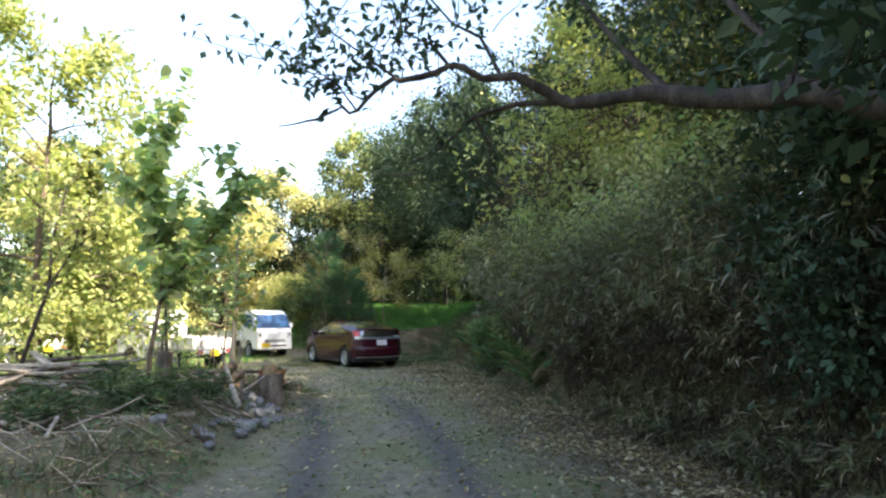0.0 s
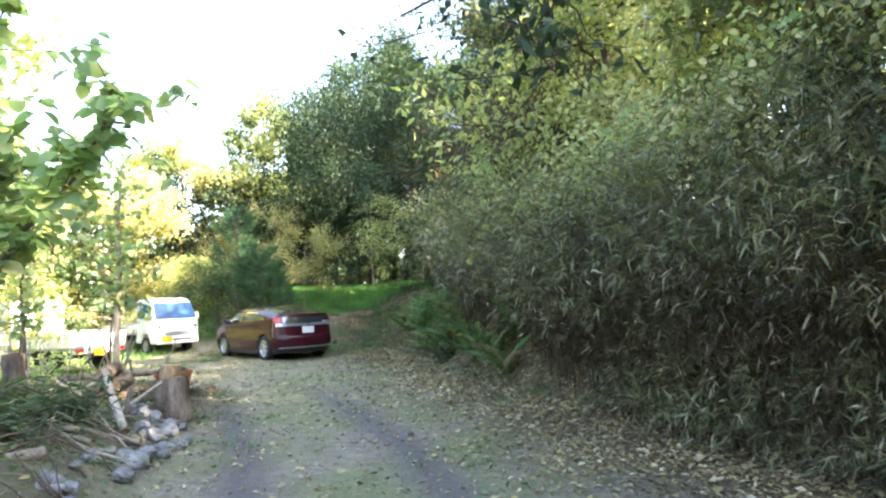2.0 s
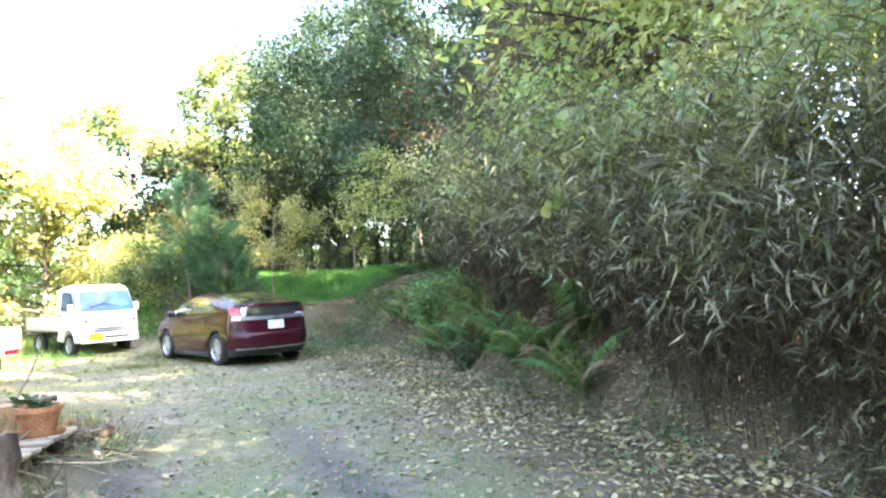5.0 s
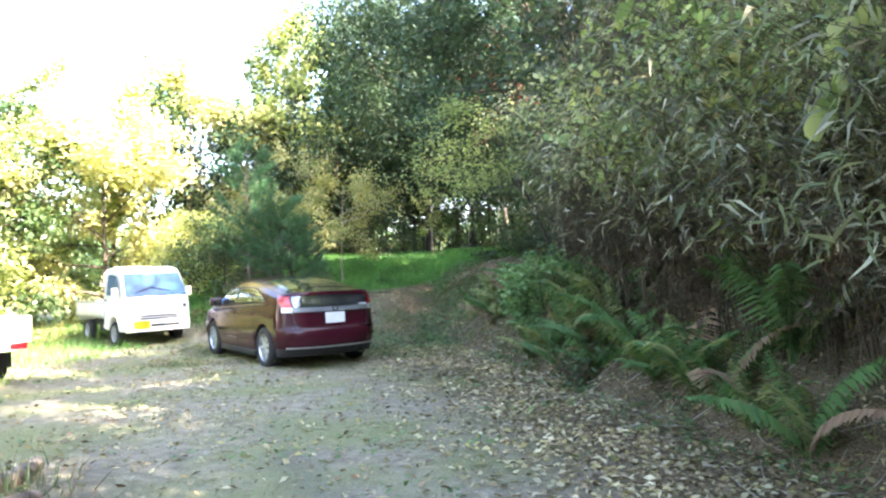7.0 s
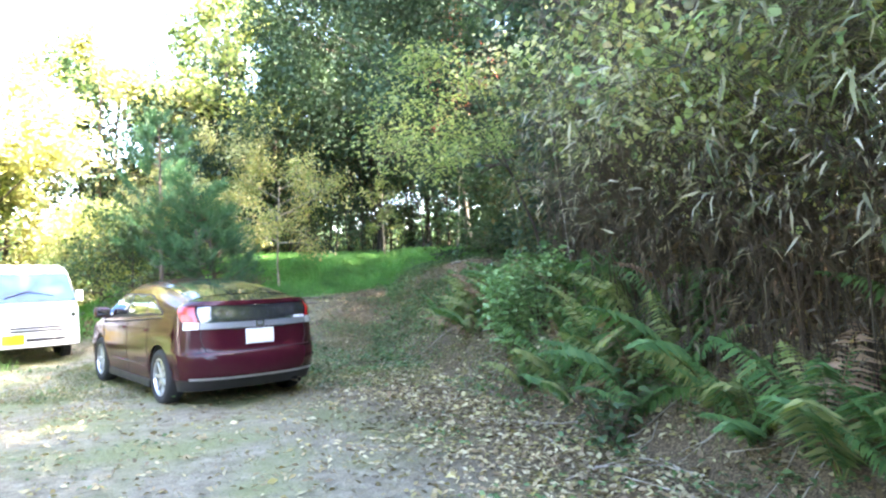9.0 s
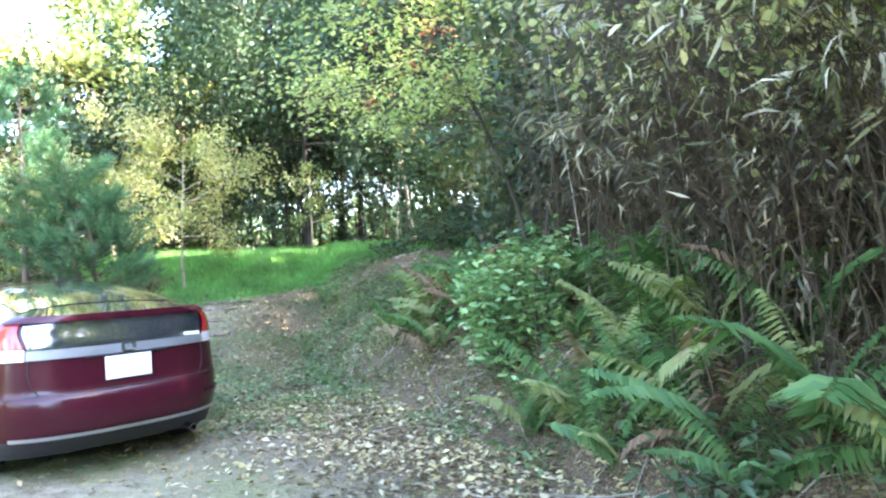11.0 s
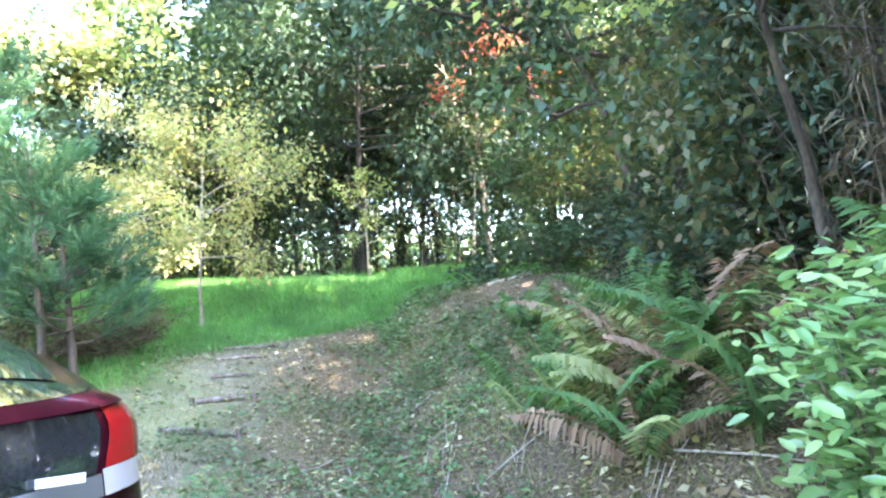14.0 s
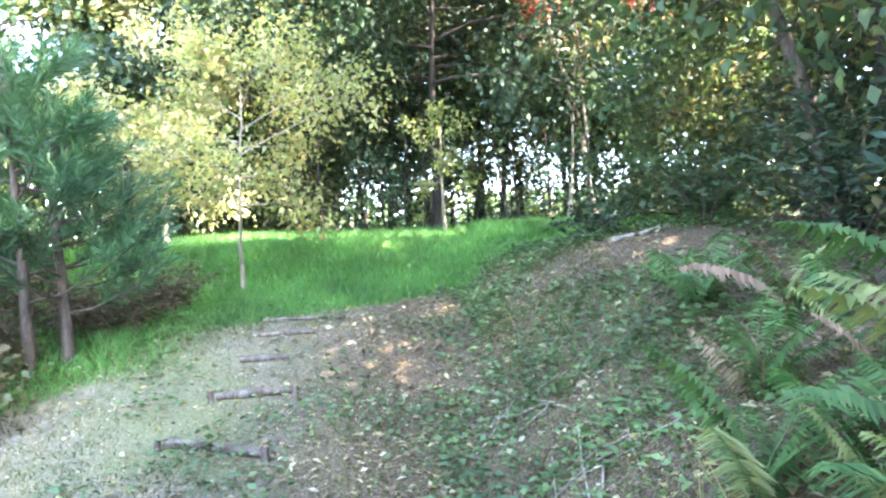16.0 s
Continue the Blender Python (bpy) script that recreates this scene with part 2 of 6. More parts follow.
def oval_leaves(p, d, up, length, width, droop=0.2):
    """Broad leaves of eight points, folded along the middle rib: two faces of five corners each."""
    d = unit(d)
    s = unit(np.cross(d, up))
    nrm = np.cross(s, d)
    length, width = np.asarray(length).reshape(-1, 1), np.asarray(width).reshape(-1, 1)
    tip = p + d * length - nrm * length * droop
    rib = p + d * length * 0.5 - nrm * length * droop * 0.2
    rows = [p, tip]
    for k in (1, -1):
        rows.append(p + d * length * 0.22 + k * s * width * 0.42 + nrm * width * 0.12)
        rows.append(p + d * length * 0.55 + k * s * width * 0.5 + nrm * width * 0.1 - nrm * length * droop * 0.3)
        rows.append(p + d * length * 0.83 + k * s * width * 0.26 - nrm * length * droop * 0.7)
    v = np.stack(rows, 1).reshape(-1, 3)
    b = np.arange(len(p))[:, None] * 8
    f = np.concatenate([b + [0, 2, 3, 4, 1], b + [1, 7, 6, 5, 0]])
    return v, f


def tube(pts, rad, sides=6):
    """A tapered tube along a line of points."""
    pts, rad = np.asarray(pts, float), np.asarray(rad, float)
    k = len(pts)
    d = unit(np.gradient(pts, axis=0))
    ref = np.where(np.abs(d[:, 2:3]) > 0.9, np.array([[1.0, 0, 0]]), np.array([[0, 0, 1.0]]))
    ref[:] = ref[0]
    s = unit(np.cross(d, ref))
    u = np.cross(s, d)
    a = np.linspace(0, 2 * np.pi, sides, endpoint=False)
    ring = pts[:, None] + rad[:, None, None] * (np.cos(a)[None, :, None] * s[:, None] + np.sin(a)[None, :, None] * u[:, None])
    i, j = np.meshgrid(np.arange(k - 1), np.arange(sides), indexing="ij")
    f = np.stack([i * sides + j, i * sides + (j + 1) % sides, (i + 1) * sides + (j + 1) % sides, (i + 1) * sides + j], -1).reshape(-1, 4)
    return ring.reshape(-1, 3), f


def join(parts):
    vs, fs, o = [], [], 0
    for v, f in parts:
        vs.append(v)
        fs.append(f + o)
        o += len(v)
    return np.concatenate(vs), np.concatenate(fs)


TABLE = np.random.default_rng(5).random((64, 64))


def vnoise(x, y, cell):
    """Smooth noise between 0 and 1 over the plan."""
    a, b = np.asarray(x) / cell + 900.0, np.asarray(y) / cell + 900.0
    i, j = np.floor(a).astype(int), np.floor(b).astype(int)
    u, v = a - i, b - j
    u, v = u * u * (3 - 2 * u), v * v * (3 - 2 * v)
    g = lambda p, q: TABLE[p % 64, q % 64]
    return (g(i, j) * (1 - u) + g(i + 1, j) * u) * (1 - v) + (g(i, j + 1) * (1 - u) + g(i + 1, j + 1) * u) * v


def step(a, b, x):
    t = np.clip((x - a) / (b - a), 0, 1)
    return t * t * (3 - 2 * t)


# ---- the lie of the land ----
def bank_foot(y):
    return np.interp(y, [-20, 6, 9, 13, 15, 17, 19.4, 21.5, 23, 25, 30], [3.4, 3.0, 2.5, 1.8, 1.55, 1.2, 0.6, 0.15, -0.15, -0.1, 0.6])


def land(x, y):
    x, y = np.asarray(x, float), np.asarray(y, float)
    b = np.clip(x - bank_foot(y), 0, None)
    top = np.interp(y, [18.5, 22, 25, 28, 31], [2.2, 1.5, 1.1, 0.25, 0.05])
    bank = top * (1 - np.exp(-b / (top * 0.91)))
    s = y + np.minimum(0, x + 3) * 0.35
    rise = np.interp(s, [22, 22.6, 23.6, 24.4, 25.3, 27.4, 29, 31, 34, 60], [0, 0.02, 0.2, 0.4, 0.76, 1.15, 1.7, 1.95, 1.9, 1.5])
    rise = rise * step(-9.5, -5.5, x)
    bed = (0.2 + 0.2 * vnoise(x, y, 0.8)) * step(-2.2, -3.3, x) * step(3.5, 5.5, y) * step(14.5, 12.0, y) * step(-8.5, -6.5, x)
    near = step(80, 40, np.abs(x) + np.abs(y))
    return bank + rise + bed + near * (0.07 * (vnoise(x, y, 1.7) - 0.5) + 0.025 * (vnoise(x + 7, y, 0.6) - 0.5))


def grassy(x, y):
    """How much of the meadow's grass stands at a place."""
    s = y + np.minimum(0, x + 3) * 0.35
    edge = np.interp(y, [24.2, 24.8, 25.6, 26.3, 27, 28, 30], [-4.2, -3.2, -2.3, -1.3, 0.2, 1.3, 5])
    g = step(0.4, -0.3, x - edge + 0.8 * (vnoise(x, y, 0.8) - 0.5)) * step(23.6, 24.8, s) * step(-10, -6.5, x)
    return np.maximum(g, step(27.2, 28.4, y + 0.8 * vnoise(x, y, 1.1)) * step(36, 33, y) * step(5.5, 3.5, x) * step(-9, -6, x))


def build_ground():
    fine_x, fine_y = np.arange(-14, 8.01, 0.15), np.arange(-6, 36.01, 0.15)
    far = np.cumsum(0.3 * 1.28 ** np.arange(27))
    xs = np.concatenate([(-14 - far)[::-1], fine_x, 8 + far])
    ys = np.concatenate([(-6 - far)[::-1], fine_y, 36 + far])
    gx, gy = np.meshgrid(xs, ys, indexing="ij")
    v = np.stack([gx, gy, land(gx, gy)], -1).reshape(-1, 3)
    nx, ny = gx.shape
    i, j = np.meshgrid(np.arange(nx - 1), np.arange(ny - 1), indexing="ij")
    f = np.stack([i * ny + j, (i + 1) * ny + j, (i + 1) * ny + j + 1, i * ny + j + 1], -1).reshape(-1, 4)
    m, t, n, l, b = nodes_of("ground_soil")
    MATS["ground_soil"] = m
    me = np_mesh("ground", v, f, "ground_soil", True)
    x, y = v[:, 0], v[:, 1]
    # wheel tracks curve in from the start of the lane towards the parked cars
    mid = np.interp(y, [-5, 4, 9, 13, 17, 21], [0.1, -0.25, -0.9, -1.9, -3.2, -5.2])
    track = np.maximum(np.exp(-((x - mid - 0.75) / 0.22) ** 2), np.exp(-((x - mid + 0.75) / 0.22) ** 2)) * step(17, 10, y)
    litter = np.exp(-((x - bank_foot(y) + 0.5) / 1.1) ** 2) + step(-0.2, 0.3, x - bank_foot(y))
    verge = step(-2.0, -2.9, x + 0.5 * (vnoise(x, y, 1.0) - 0.5)) * step(14.5, 12.5, y) + step(-4.5, -9, x)
    for name, vals in (("grass", np.clip(grassy(x, y), 0, 1)), ("track", np.clip(track, 0, 1)), ("litter", np.clip(litter, 0, 1)), ("verge", np.clip(verge, 0, 1))):
        a = me.attributes.new(name, "FLOAT", "POINT")
        a.data.foreach_set("value", vals.astype(np.float32))

    def attr(name):
        q = n.new("ShaderNodeAttribute")
        q.attribute_name = name
        return q.outputs["Fac"]

    big, med, tiny = noise_tex(n, l, 0.9, 5), noise_tex(n, l, 7.0, 6, 0.65), noise_tex(n, l, 55.0, 4, 0.7)
    soil = ramp(n, [(0.3, (0.18, 0.16, 0.115)), (0.5, (0.28, 0.25, 0.18)), (0.7, (0.38, 0.345, 0.26))])
    l.new(med.outputs[0], soil.inputs[0])
    moss = ramp(n, [(0.42, (0, 0, 0)), (0.6, (0.8, 0.8, 0.8))])
    l.new(big.outputs[0], moss.inputs[0])
    c = mixc(n, l, moss.outputs[0], soil.outputs[0], (0.22, 0.24, 0.11))
    c = mixc(n, l, attr("track"), c, (0.15, 0.14, 0.13))
    # leaf duff; its browns are darkened for the deep shade below the thicket
    duff = ramp(n, [(0.35, (0.06, 0.042, 0.027)), (0.5, (0.13, 0.095, 0.058)), (0.68, (0.25, 0.185, 0.11))])
    l.new(tiny.outputs[0], duff.inputs[0])
    c = mixc(n, l, attr("litter"), c, duff.outputs[0])
    c = mixc(n, l, attr("verge"), c, mixc(n, l, med.outputs[0], (0.1, 0.095, 0.06), (0.24, 0.22, 0.13)))
    c = mixc(n, l, attr("grass"), c, mixc(n, l, med.outputs[0], (0.05, 0.13, 0.02), (0.1, 0.2, 0.03)))
    grit = ramp(n, [(0.3, (0.65, 0.65, 0.65)), (0.7, (1.3, 1.3, 1.3))])
    l.new(tiny.outputs[0], grit.inputs[0])
    c = mixc(n, l, 1.0, c, grit.outputs[0], "MULTIPLY")
    l.new(c, b.inputs["Base Color"])
    b.inputs["Roughness"].default_value, b.inputs["Specular IOR Level"].default_value = 0.95, 0.15
    h = n.new("ShaderNodeMath")
    h.operation = "ADD"
    l.new(med.outputs[0], h.inputs[0])
    l.new(tiny.outputs[0], h.inputs[1])
    bump(n, l, b, h.outputs[0], 0.8, 0.04)
    tagged(put("ground", me), "trodden earth lane with wheel ruts, moss and leaf litter", "ground", kind="structure")


build_ground()


# ---- trees ----
def rand_dirs(r, n, flat=0.0):
    d = r.normal(size=(n, 3))
    d[:, 2] = d[:, 2] * (1 - flat) - 0.25
    return unit(d)


def make_tree(x, y, h, rad, start, spread, n_leaf, size, leaf="leaf_mid", bark="bark", seed=1, lean=(0, 0), limbs=13, clump=0.35, flat=0.0, ratio=0.55, top=1.0,
              name="tree", label="", group="", rise=0.5, z0=None, aim=None):
    """A tree with a tapering trunk, limbs and twigs, and a crown of single leaves in clumps along the twigs."""
    r = np.random.default_rng(seed)
    base = np.array([x, y, float(land(x, y)) - 0.06 if z0 is None else z0])
    k = 10
    t = np.linspace(0, 1, k)
    wob = np.cumsum(r.normal(0, 0.018 * h / k ** 0.5, (k, 2)), 0) * (t > 0.05)[:, None]
    trunk = base + np.stack([lean[0] * h * t ** 1.3 + wob[:, 0], lean[1] * h * t ** 1.3 + wob[:, 1], h * top * t], 1)
    rr = rad * (1 - 0.85 * t) * (1 + 0.5 * np.exp(-t * 14))
    wood = [tube(trunk, rr, 8)]
    spots, ways = [], []
    for i in range(limbs):
        u = start + (1 - start) * (i + r.random() * 0.8) / limbs
        p0 = np.array([np.interp(u, t, trunk[:, q]) for q in range(3)])
        az = i * 2.4 + r.normal(0, 0.4)
        if aim is not None and r.random() < 0.7:
            az = aim + r.normal(0, 0.6)
        v = (u - start) / max(1e-6, 1 - start)
        ln = spread * (0.35 + 0.75 * math.sin(math.pi * min(1, 0.18 + 0.78 * v)) ** 0.8) * r.uniform(0.75, 1.2)
        el = rise * (0.4 + 0.9 * v) + r.normal(0, 0.15)
        d = np.array([math.cos(az) * math.cos(el), math.sin(az) * math.cos(el), math.sin(el)])
        q = np.linspace(0, 1, 6)[:, None]
        limb = p0 + d * ln * q + np.cumsum(r.normal(0, 0.05 * ln, (6, 3)), 0) * q + np.array([0, 0, -0.12 * ln]) * q ** 2
        lr = float(np.interp(u, t, rr)) * 0.55
        wood.append(tube(limb, lr * (1 - 0.85 * q[:, 0]) + 0.003, 5))
        for _ in range(7):
            a = r.uniform(0.3, 1.0)
            s0 = np.array([np.interp(a, q[:, 0], limb[:, w]) for w in range(3)])
            d2 = unit((d + r.normal(0, 0.75, 3) * np.array([1, 1, 1 - 0.6 * flat]))[None])[0]
            l2 = ln * r.uniform(0.22, 0.5)
            w2 = np.linspace(0, 1, 4)[:, None]
            tw = s0 + d2 * l2 * w2 + np.cumsum(r.normal(0, 0.05 * l2, (4, 3)), 0) * w2
            wood.append(tube(tw, lr * 0.3 * (1 - 0.8 * w2[:, 0]) + 0.002, 3))
            spots.append(tw)
            ways.append(d2)
    spots, ways = np.array(spots), np.array(ways)
    pick = r.integers(0, len(spots), n_leaf)
    w = r.random(n_leaf) ** 0.7 * 2.999
    wi = w.astype(int)
    p = spots[pick, wi] + (spots[pick, wi + 1] - spots[pick, wi]) * (w - wi)[:, None]
    p = p + r.normal(0, clump * 0.5, (n_leaf, 3)) * np.array([1, 1, 1 - 0.65 * flat])
    p[:, 2] = np.maximum(p[:, 2], land(p[:, 0], p[:, 1]) + 0.05)
    d = unit(ways[pick] * 0.5 + rand_dirs(r, n_leaf, flat))
    up = unit(r.normal(0, 0.6 * (1 - 0.5 * flat), (n_leaf, 3)) + np.array([0, 0, 1.0]))
    ls = size * r.uniform(0.6, 1.3, n_leaf)
    ob = empty(name, pose(*base))
    tv, tf = join(wood)
    put("trunk", np_mesh("trunk", tv - base, tf, bark, True), ob)
    cv, cf = leaves(p, d, up, ls, ls * ratio)
    put("crown", np_mesh("crown", cv - base, cf, leaf), ob)
    return tagged(ob, label, "tree", group)


# the broad dark evergreen at the end of the lane
make_tree(0.1, 31.4, 8.1, 0.075, 0.33, 3.7, 46000, 0.14, "leaf_dark", "bark_dark", 11, lean=(-0.03, -0.06), limbs=32, clump=0.7, label="broad dark evergreen tree hung with vines beyond the meadow", rise=0.3)
make_tree(4.2, 25.2, 7.6, 0.11, 0.3, 3.4, 17000, 0.13, "leaf_dark", "bark_dark", 12, lean=(-0.28, -0.02), limbs=20, clump=0.5, label="dark evergreen tree leaning from the bank", aim=3.0)
# yellow-green maple spray beside it
make_tree(1.9, 20.3, 2.8, 0.03, 0.5, 1.5, 3900, 0.06, "leaf_lime", "bark_dark", 13, lean=(-0.5, -0.3), limbs=13, clump=0.22, flat=0.85, ratio=0.6, label="slender maple with yellow-green layered leaves", rise=0.05, aim=3.7)

# tall woods on the bank along the lane; unseen ones near the start are added for shade
r0 = np.random.default_rng(3)
BANK_TREES = [
    (5.2, -9, 10.5, "leaf_mid"), (6.4, 1.6, 13.5, "leaf_dark"), (8.6, -0.6, 15, "leaf_dark"), (6.2, -2.2, 13, "leaf_mid"), (8.0, -5, 12, "leaf_dark"), (5.4, 0.5, 10, "leaf_dark"), (8.5, 2.5, 12, "leaf_mid"), (6.3, 5.0, 10.5, "leaf_olive"),
    (5.3, 9.0, 8.5, "leaf_olive"), (5.9, 6.8, 10.5, "leaf_olive"), (7.4, 4.2, 11.5, "leaf_mid"), (6.6, 10.6, 9.5, "leaf_lime"), (4.3, 21.0, 7.6, "leaf_dark"), (6.2, 18.0, 11.5, "leaf_olive"), (6.4, 22.4, 10, "leaf_olive"), (8.2, 8.5, 12, "leaf_dark"), (6.0, 12.2, 8.5, "leaf_lime"), (4.6, 14.2, 6.5, "leaf_lime"), (8.6, 13.8, 12, "leaf_olive"),
    (6.4, 16.6, 12.4, "leaf_olive"), (8.0, 15.6, 14, "leaf_mid"), (5.0, 19.2, 9.0, "leaf_mid"), (8.4, 20.5, 12, "leaf_olive"), (4.6, 23.4, 9, "leaf_mid"), (6.8, 26.0, 11, "leaf_dark"),
]
for q, (tx, ty, th, tm) in enumerate(BANK_TREES):
    make_tree(tx, ty, th, 0.09 + th * 0.009, 0.18, 2.3 + 0.05 * th, 8000, 0.16, tm, "bark_dark", 40 + q, lean=(r0.uniform(-0.12, 0.02), r0.uniform(-0.05, 0.05)), limbs=15, clump=0.5,
              label="tall broadleaf tree on the bank, in a wood filled out for shade", group="trees of the bank wood")

# woods beyond the meadow: bare lower stems, crowns high up
for q in range(30):
    tx, ty = -5.5 + 15.5 * ((q * 0.618) % 1) + r0.uniform(-0.4, 0.4), 31.6 + 7.5 * ((q * 0.377) % 1) ** 1.2
    th = min(r0.uniform(7.5, 11.5), float(np.interp(tx, [-6, -4, -1.5, 0.5], [4.6, 5.4, 7.6, 11.5])))
    # dark leaf tones put shade into crowns that the sun still reaches
    make_tree(tx, ty, th, r0.uniform(0.045, 0.085), 0.22, 2.2, 7500, 0.17, ("leaf_olive" if tx < -3.2 and q % 2 else ("leaf_dark", "leaf_mid", "leaf_dark", "leaf_olive", "leaf_dark")[q % 5]), "bark_dark", 90 + q,
              lean=(r0.uniform(-0.12, 0.12), r0.uniform(-0.08, 0.05)), limbs=13, clump=0.45, label="slender woodland tree with a bare dark stem", group="trees beyond the meadow")
for q in range(11):
    tx, ty = -8 + 18 * ((q * 0.618) % 1), 31.8 + 4.5 * ((q * 0.31) % 1)
    make_tree(tx, ty, r0.uniform(1.6, 3.4), 0.04, 0.05, 1.4, 2600, 0.12, ("leaf_dark", "leaf_mid", "leaf_olive")[q % 3], "bark_dark", 1200 + q, limbs=12, clump=0.4, name="bush", label="leafy undergrowth below the woodland trees", group="undergrowth")
for q, (tx, ty, th) in enumerate([(3.1, 22.0, 1.8), (4.3, 23.2, 2.6), (4.9, 25.9, 2.2), (4.4, 21.2, 3.4), (4.0, 26.4, 3.2), (3.3, 28.2, 2.2), (5.2, 24.4, 4.2), (5.4, 27.6, 3.6), (6.4, 29.4, 4.0), (4.6, 30.0, 3.0), (7.4, 26.0, 4.5), (6.6, 22.4, 4.5)]):
    make_tree(tx, ty, th, 0.04, 0.04, 0.9 + 0.25 * th, 6500, 0.1, ("leaf_olive", "leaf_mid", "leaf_dark", "leaf_olive")[q % 4], "bark_dark", 1300 + q, limbs=14, clump=0.35, name="bush", label="dense shaded bush on the bank", group="bank undergrowth")
# dark low boughs beside the start of the lane
make_tree(4.3, 4.9, 4.6, 0.07, 0.12, 1.9, 12000, 0.13, "leaf_dark", "bark_dark", 1330, limbs=16, clump=0.35, label="dark leafy tree in deep shade beside the lane")
make_tree(4.6, 2.4, 5.0, 0.08, 0.12, 2.1, 9000, 0.14, "leaf_dark", "bark_dark", 1331, limbs=16, clump=0.35, label="dark leafy tree in deep shade beside the lane")
# the first six are added, partly unseen, to darken the shaded understorey near the start
for q, (tx, ty, th) in enumerate([(3.9, 0.4, 3.2), (4.1, 1.8, 3.4), (3.9, 3.2, 3.0), (3.8, 4.5, 2.6), (3.65, 5.5, 2.2), (4.0, 6.3, 3.0), (3.2, 20.8, 2.2), (3.5, 21.4, 3.0), (3.5, 20.0, 3.6)]):
    make_tree(tx, ty, th, 0.04, 0.04, 0.65 + 0.2 * th, 7000, 0.09, "leaf_dark", "bark_dark", 1360 + q, limbs=15, clump=0.32, name="bush", label="dark leafy bush in the shade of the bank wood", group="bank undergrowth")
for q, (tx, ty, th) in enumerate([(4.7, 7.4, 3.6), (4.9, 9.6, 3.7), (4.7, 12.0, 3.9), (4.5, 15.4, 4.0)]):
    make_tree(tx, ty, th, 0.07, 0.1, 1.7, 8500, 0.12, ("leaf_olive", "leaf_lime", "leaf_gold", "leaf_lime")[q % 4], "bark_dark", 1340 + q, limbs=16, clump=0.35, label="leafy understorey tree behind the thicket", group="understorey trees")
for q in range(13):
    tx, ty = -7 + 14 * ((q * 0.618) % 1), 31.4 + 1.8 * ((q * 0.43) % 1)
    make_tree(tx, ty, r0.uniform(0.7, 1.4), 0.03, 0.05, 1.1, 1500, 0.09, ("leaf_dark", "leaf_olive", "leaf_dark")[q % 3], "bark_dark", 1250 + q, limbs=11, clump=0.35, name="bush", label="low undergrowth at the edge of the wood", group="undergrowth")
for q in range(30):
    tx, ty = -6 + 12.5 * ((q * 0.618) % 1), 30.9 + 2.4 * ((q * 0.29) % 1)
    make_tree(tx, ty, r0.uniform(3.0, 4.8), r0.uniform(0.018, 0.035), 0.45, 0.9, 420, 0.1, ("leaf_dark", "leaf_olive")[q % 2], "bark_dark", 1400 + q, lean=(r0.uniform(-0.2, 0.2), r0.uniform(-0.1, 0.1)), limbs=8, clump=0.3, name="sapling", label="thin dark stem at the edge of the wood", group="thin stems at the wood's edge")
# the red-leaved vine tree and pale leaning stems
make_tree(2.4, 29.3, 5.5, 0.03, 0.66, 1.4, 3000, 0.11, "leaf_red", "bark", 131, lean=(-0.06, 0.02), limbs=9, clump=0.25, label="small tree with red autumn leaves")
make_tree(2.75, 30.2, 5.6, 0.05, 0.5, 1.6, 2000, 0.12, "leaf_olive", "bark_pale", 132, lean=(-0.22, 0.0), limbs=9, clump=0.3, label="grey leaning stem at the meadow's edge")
make_tree(2.2, 30.0, 3.4, 0.035, 0.6, 0.9, 500, 0.1, "leaf_olive", "bark_pale", 134, lean=(0.1, 0.0), limbs=6, clump=0.2, label="pale forked stem at the meadow's edge")
make_tree(3.9, 25.7, 4.6, 0.1, 0.5, 1.6, 3500, 0.11, "leaf_mid", "bark", 133, lean=(-0.4, -0.02), limbs=9, clump=0.3, label="dark leaning tree on the bank")

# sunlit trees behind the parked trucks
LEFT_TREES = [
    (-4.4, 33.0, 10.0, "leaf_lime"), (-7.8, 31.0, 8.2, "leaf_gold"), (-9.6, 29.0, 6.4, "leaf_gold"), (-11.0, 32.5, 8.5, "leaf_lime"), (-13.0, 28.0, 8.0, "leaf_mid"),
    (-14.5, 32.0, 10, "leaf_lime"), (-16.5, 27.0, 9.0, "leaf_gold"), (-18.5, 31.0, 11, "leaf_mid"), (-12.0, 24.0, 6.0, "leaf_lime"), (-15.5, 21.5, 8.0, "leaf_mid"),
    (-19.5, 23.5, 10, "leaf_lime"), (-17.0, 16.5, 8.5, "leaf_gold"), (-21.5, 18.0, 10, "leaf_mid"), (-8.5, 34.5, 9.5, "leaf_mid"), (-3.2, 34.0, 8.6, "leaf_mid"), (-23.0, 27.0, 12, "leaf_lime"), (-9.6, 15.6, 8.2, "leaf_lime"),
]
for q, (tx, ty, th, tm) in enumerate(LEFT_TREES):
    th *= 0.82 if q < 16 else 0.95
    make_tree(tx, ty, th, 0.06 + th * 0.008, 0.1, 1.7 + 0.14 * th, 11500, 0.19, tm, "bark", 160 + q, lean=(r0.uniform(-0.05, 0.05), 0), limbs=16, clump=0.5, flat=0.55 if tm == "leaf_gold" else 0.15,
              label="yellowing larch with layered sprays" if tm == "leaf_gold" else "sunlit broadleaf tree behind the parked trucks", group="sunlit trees")
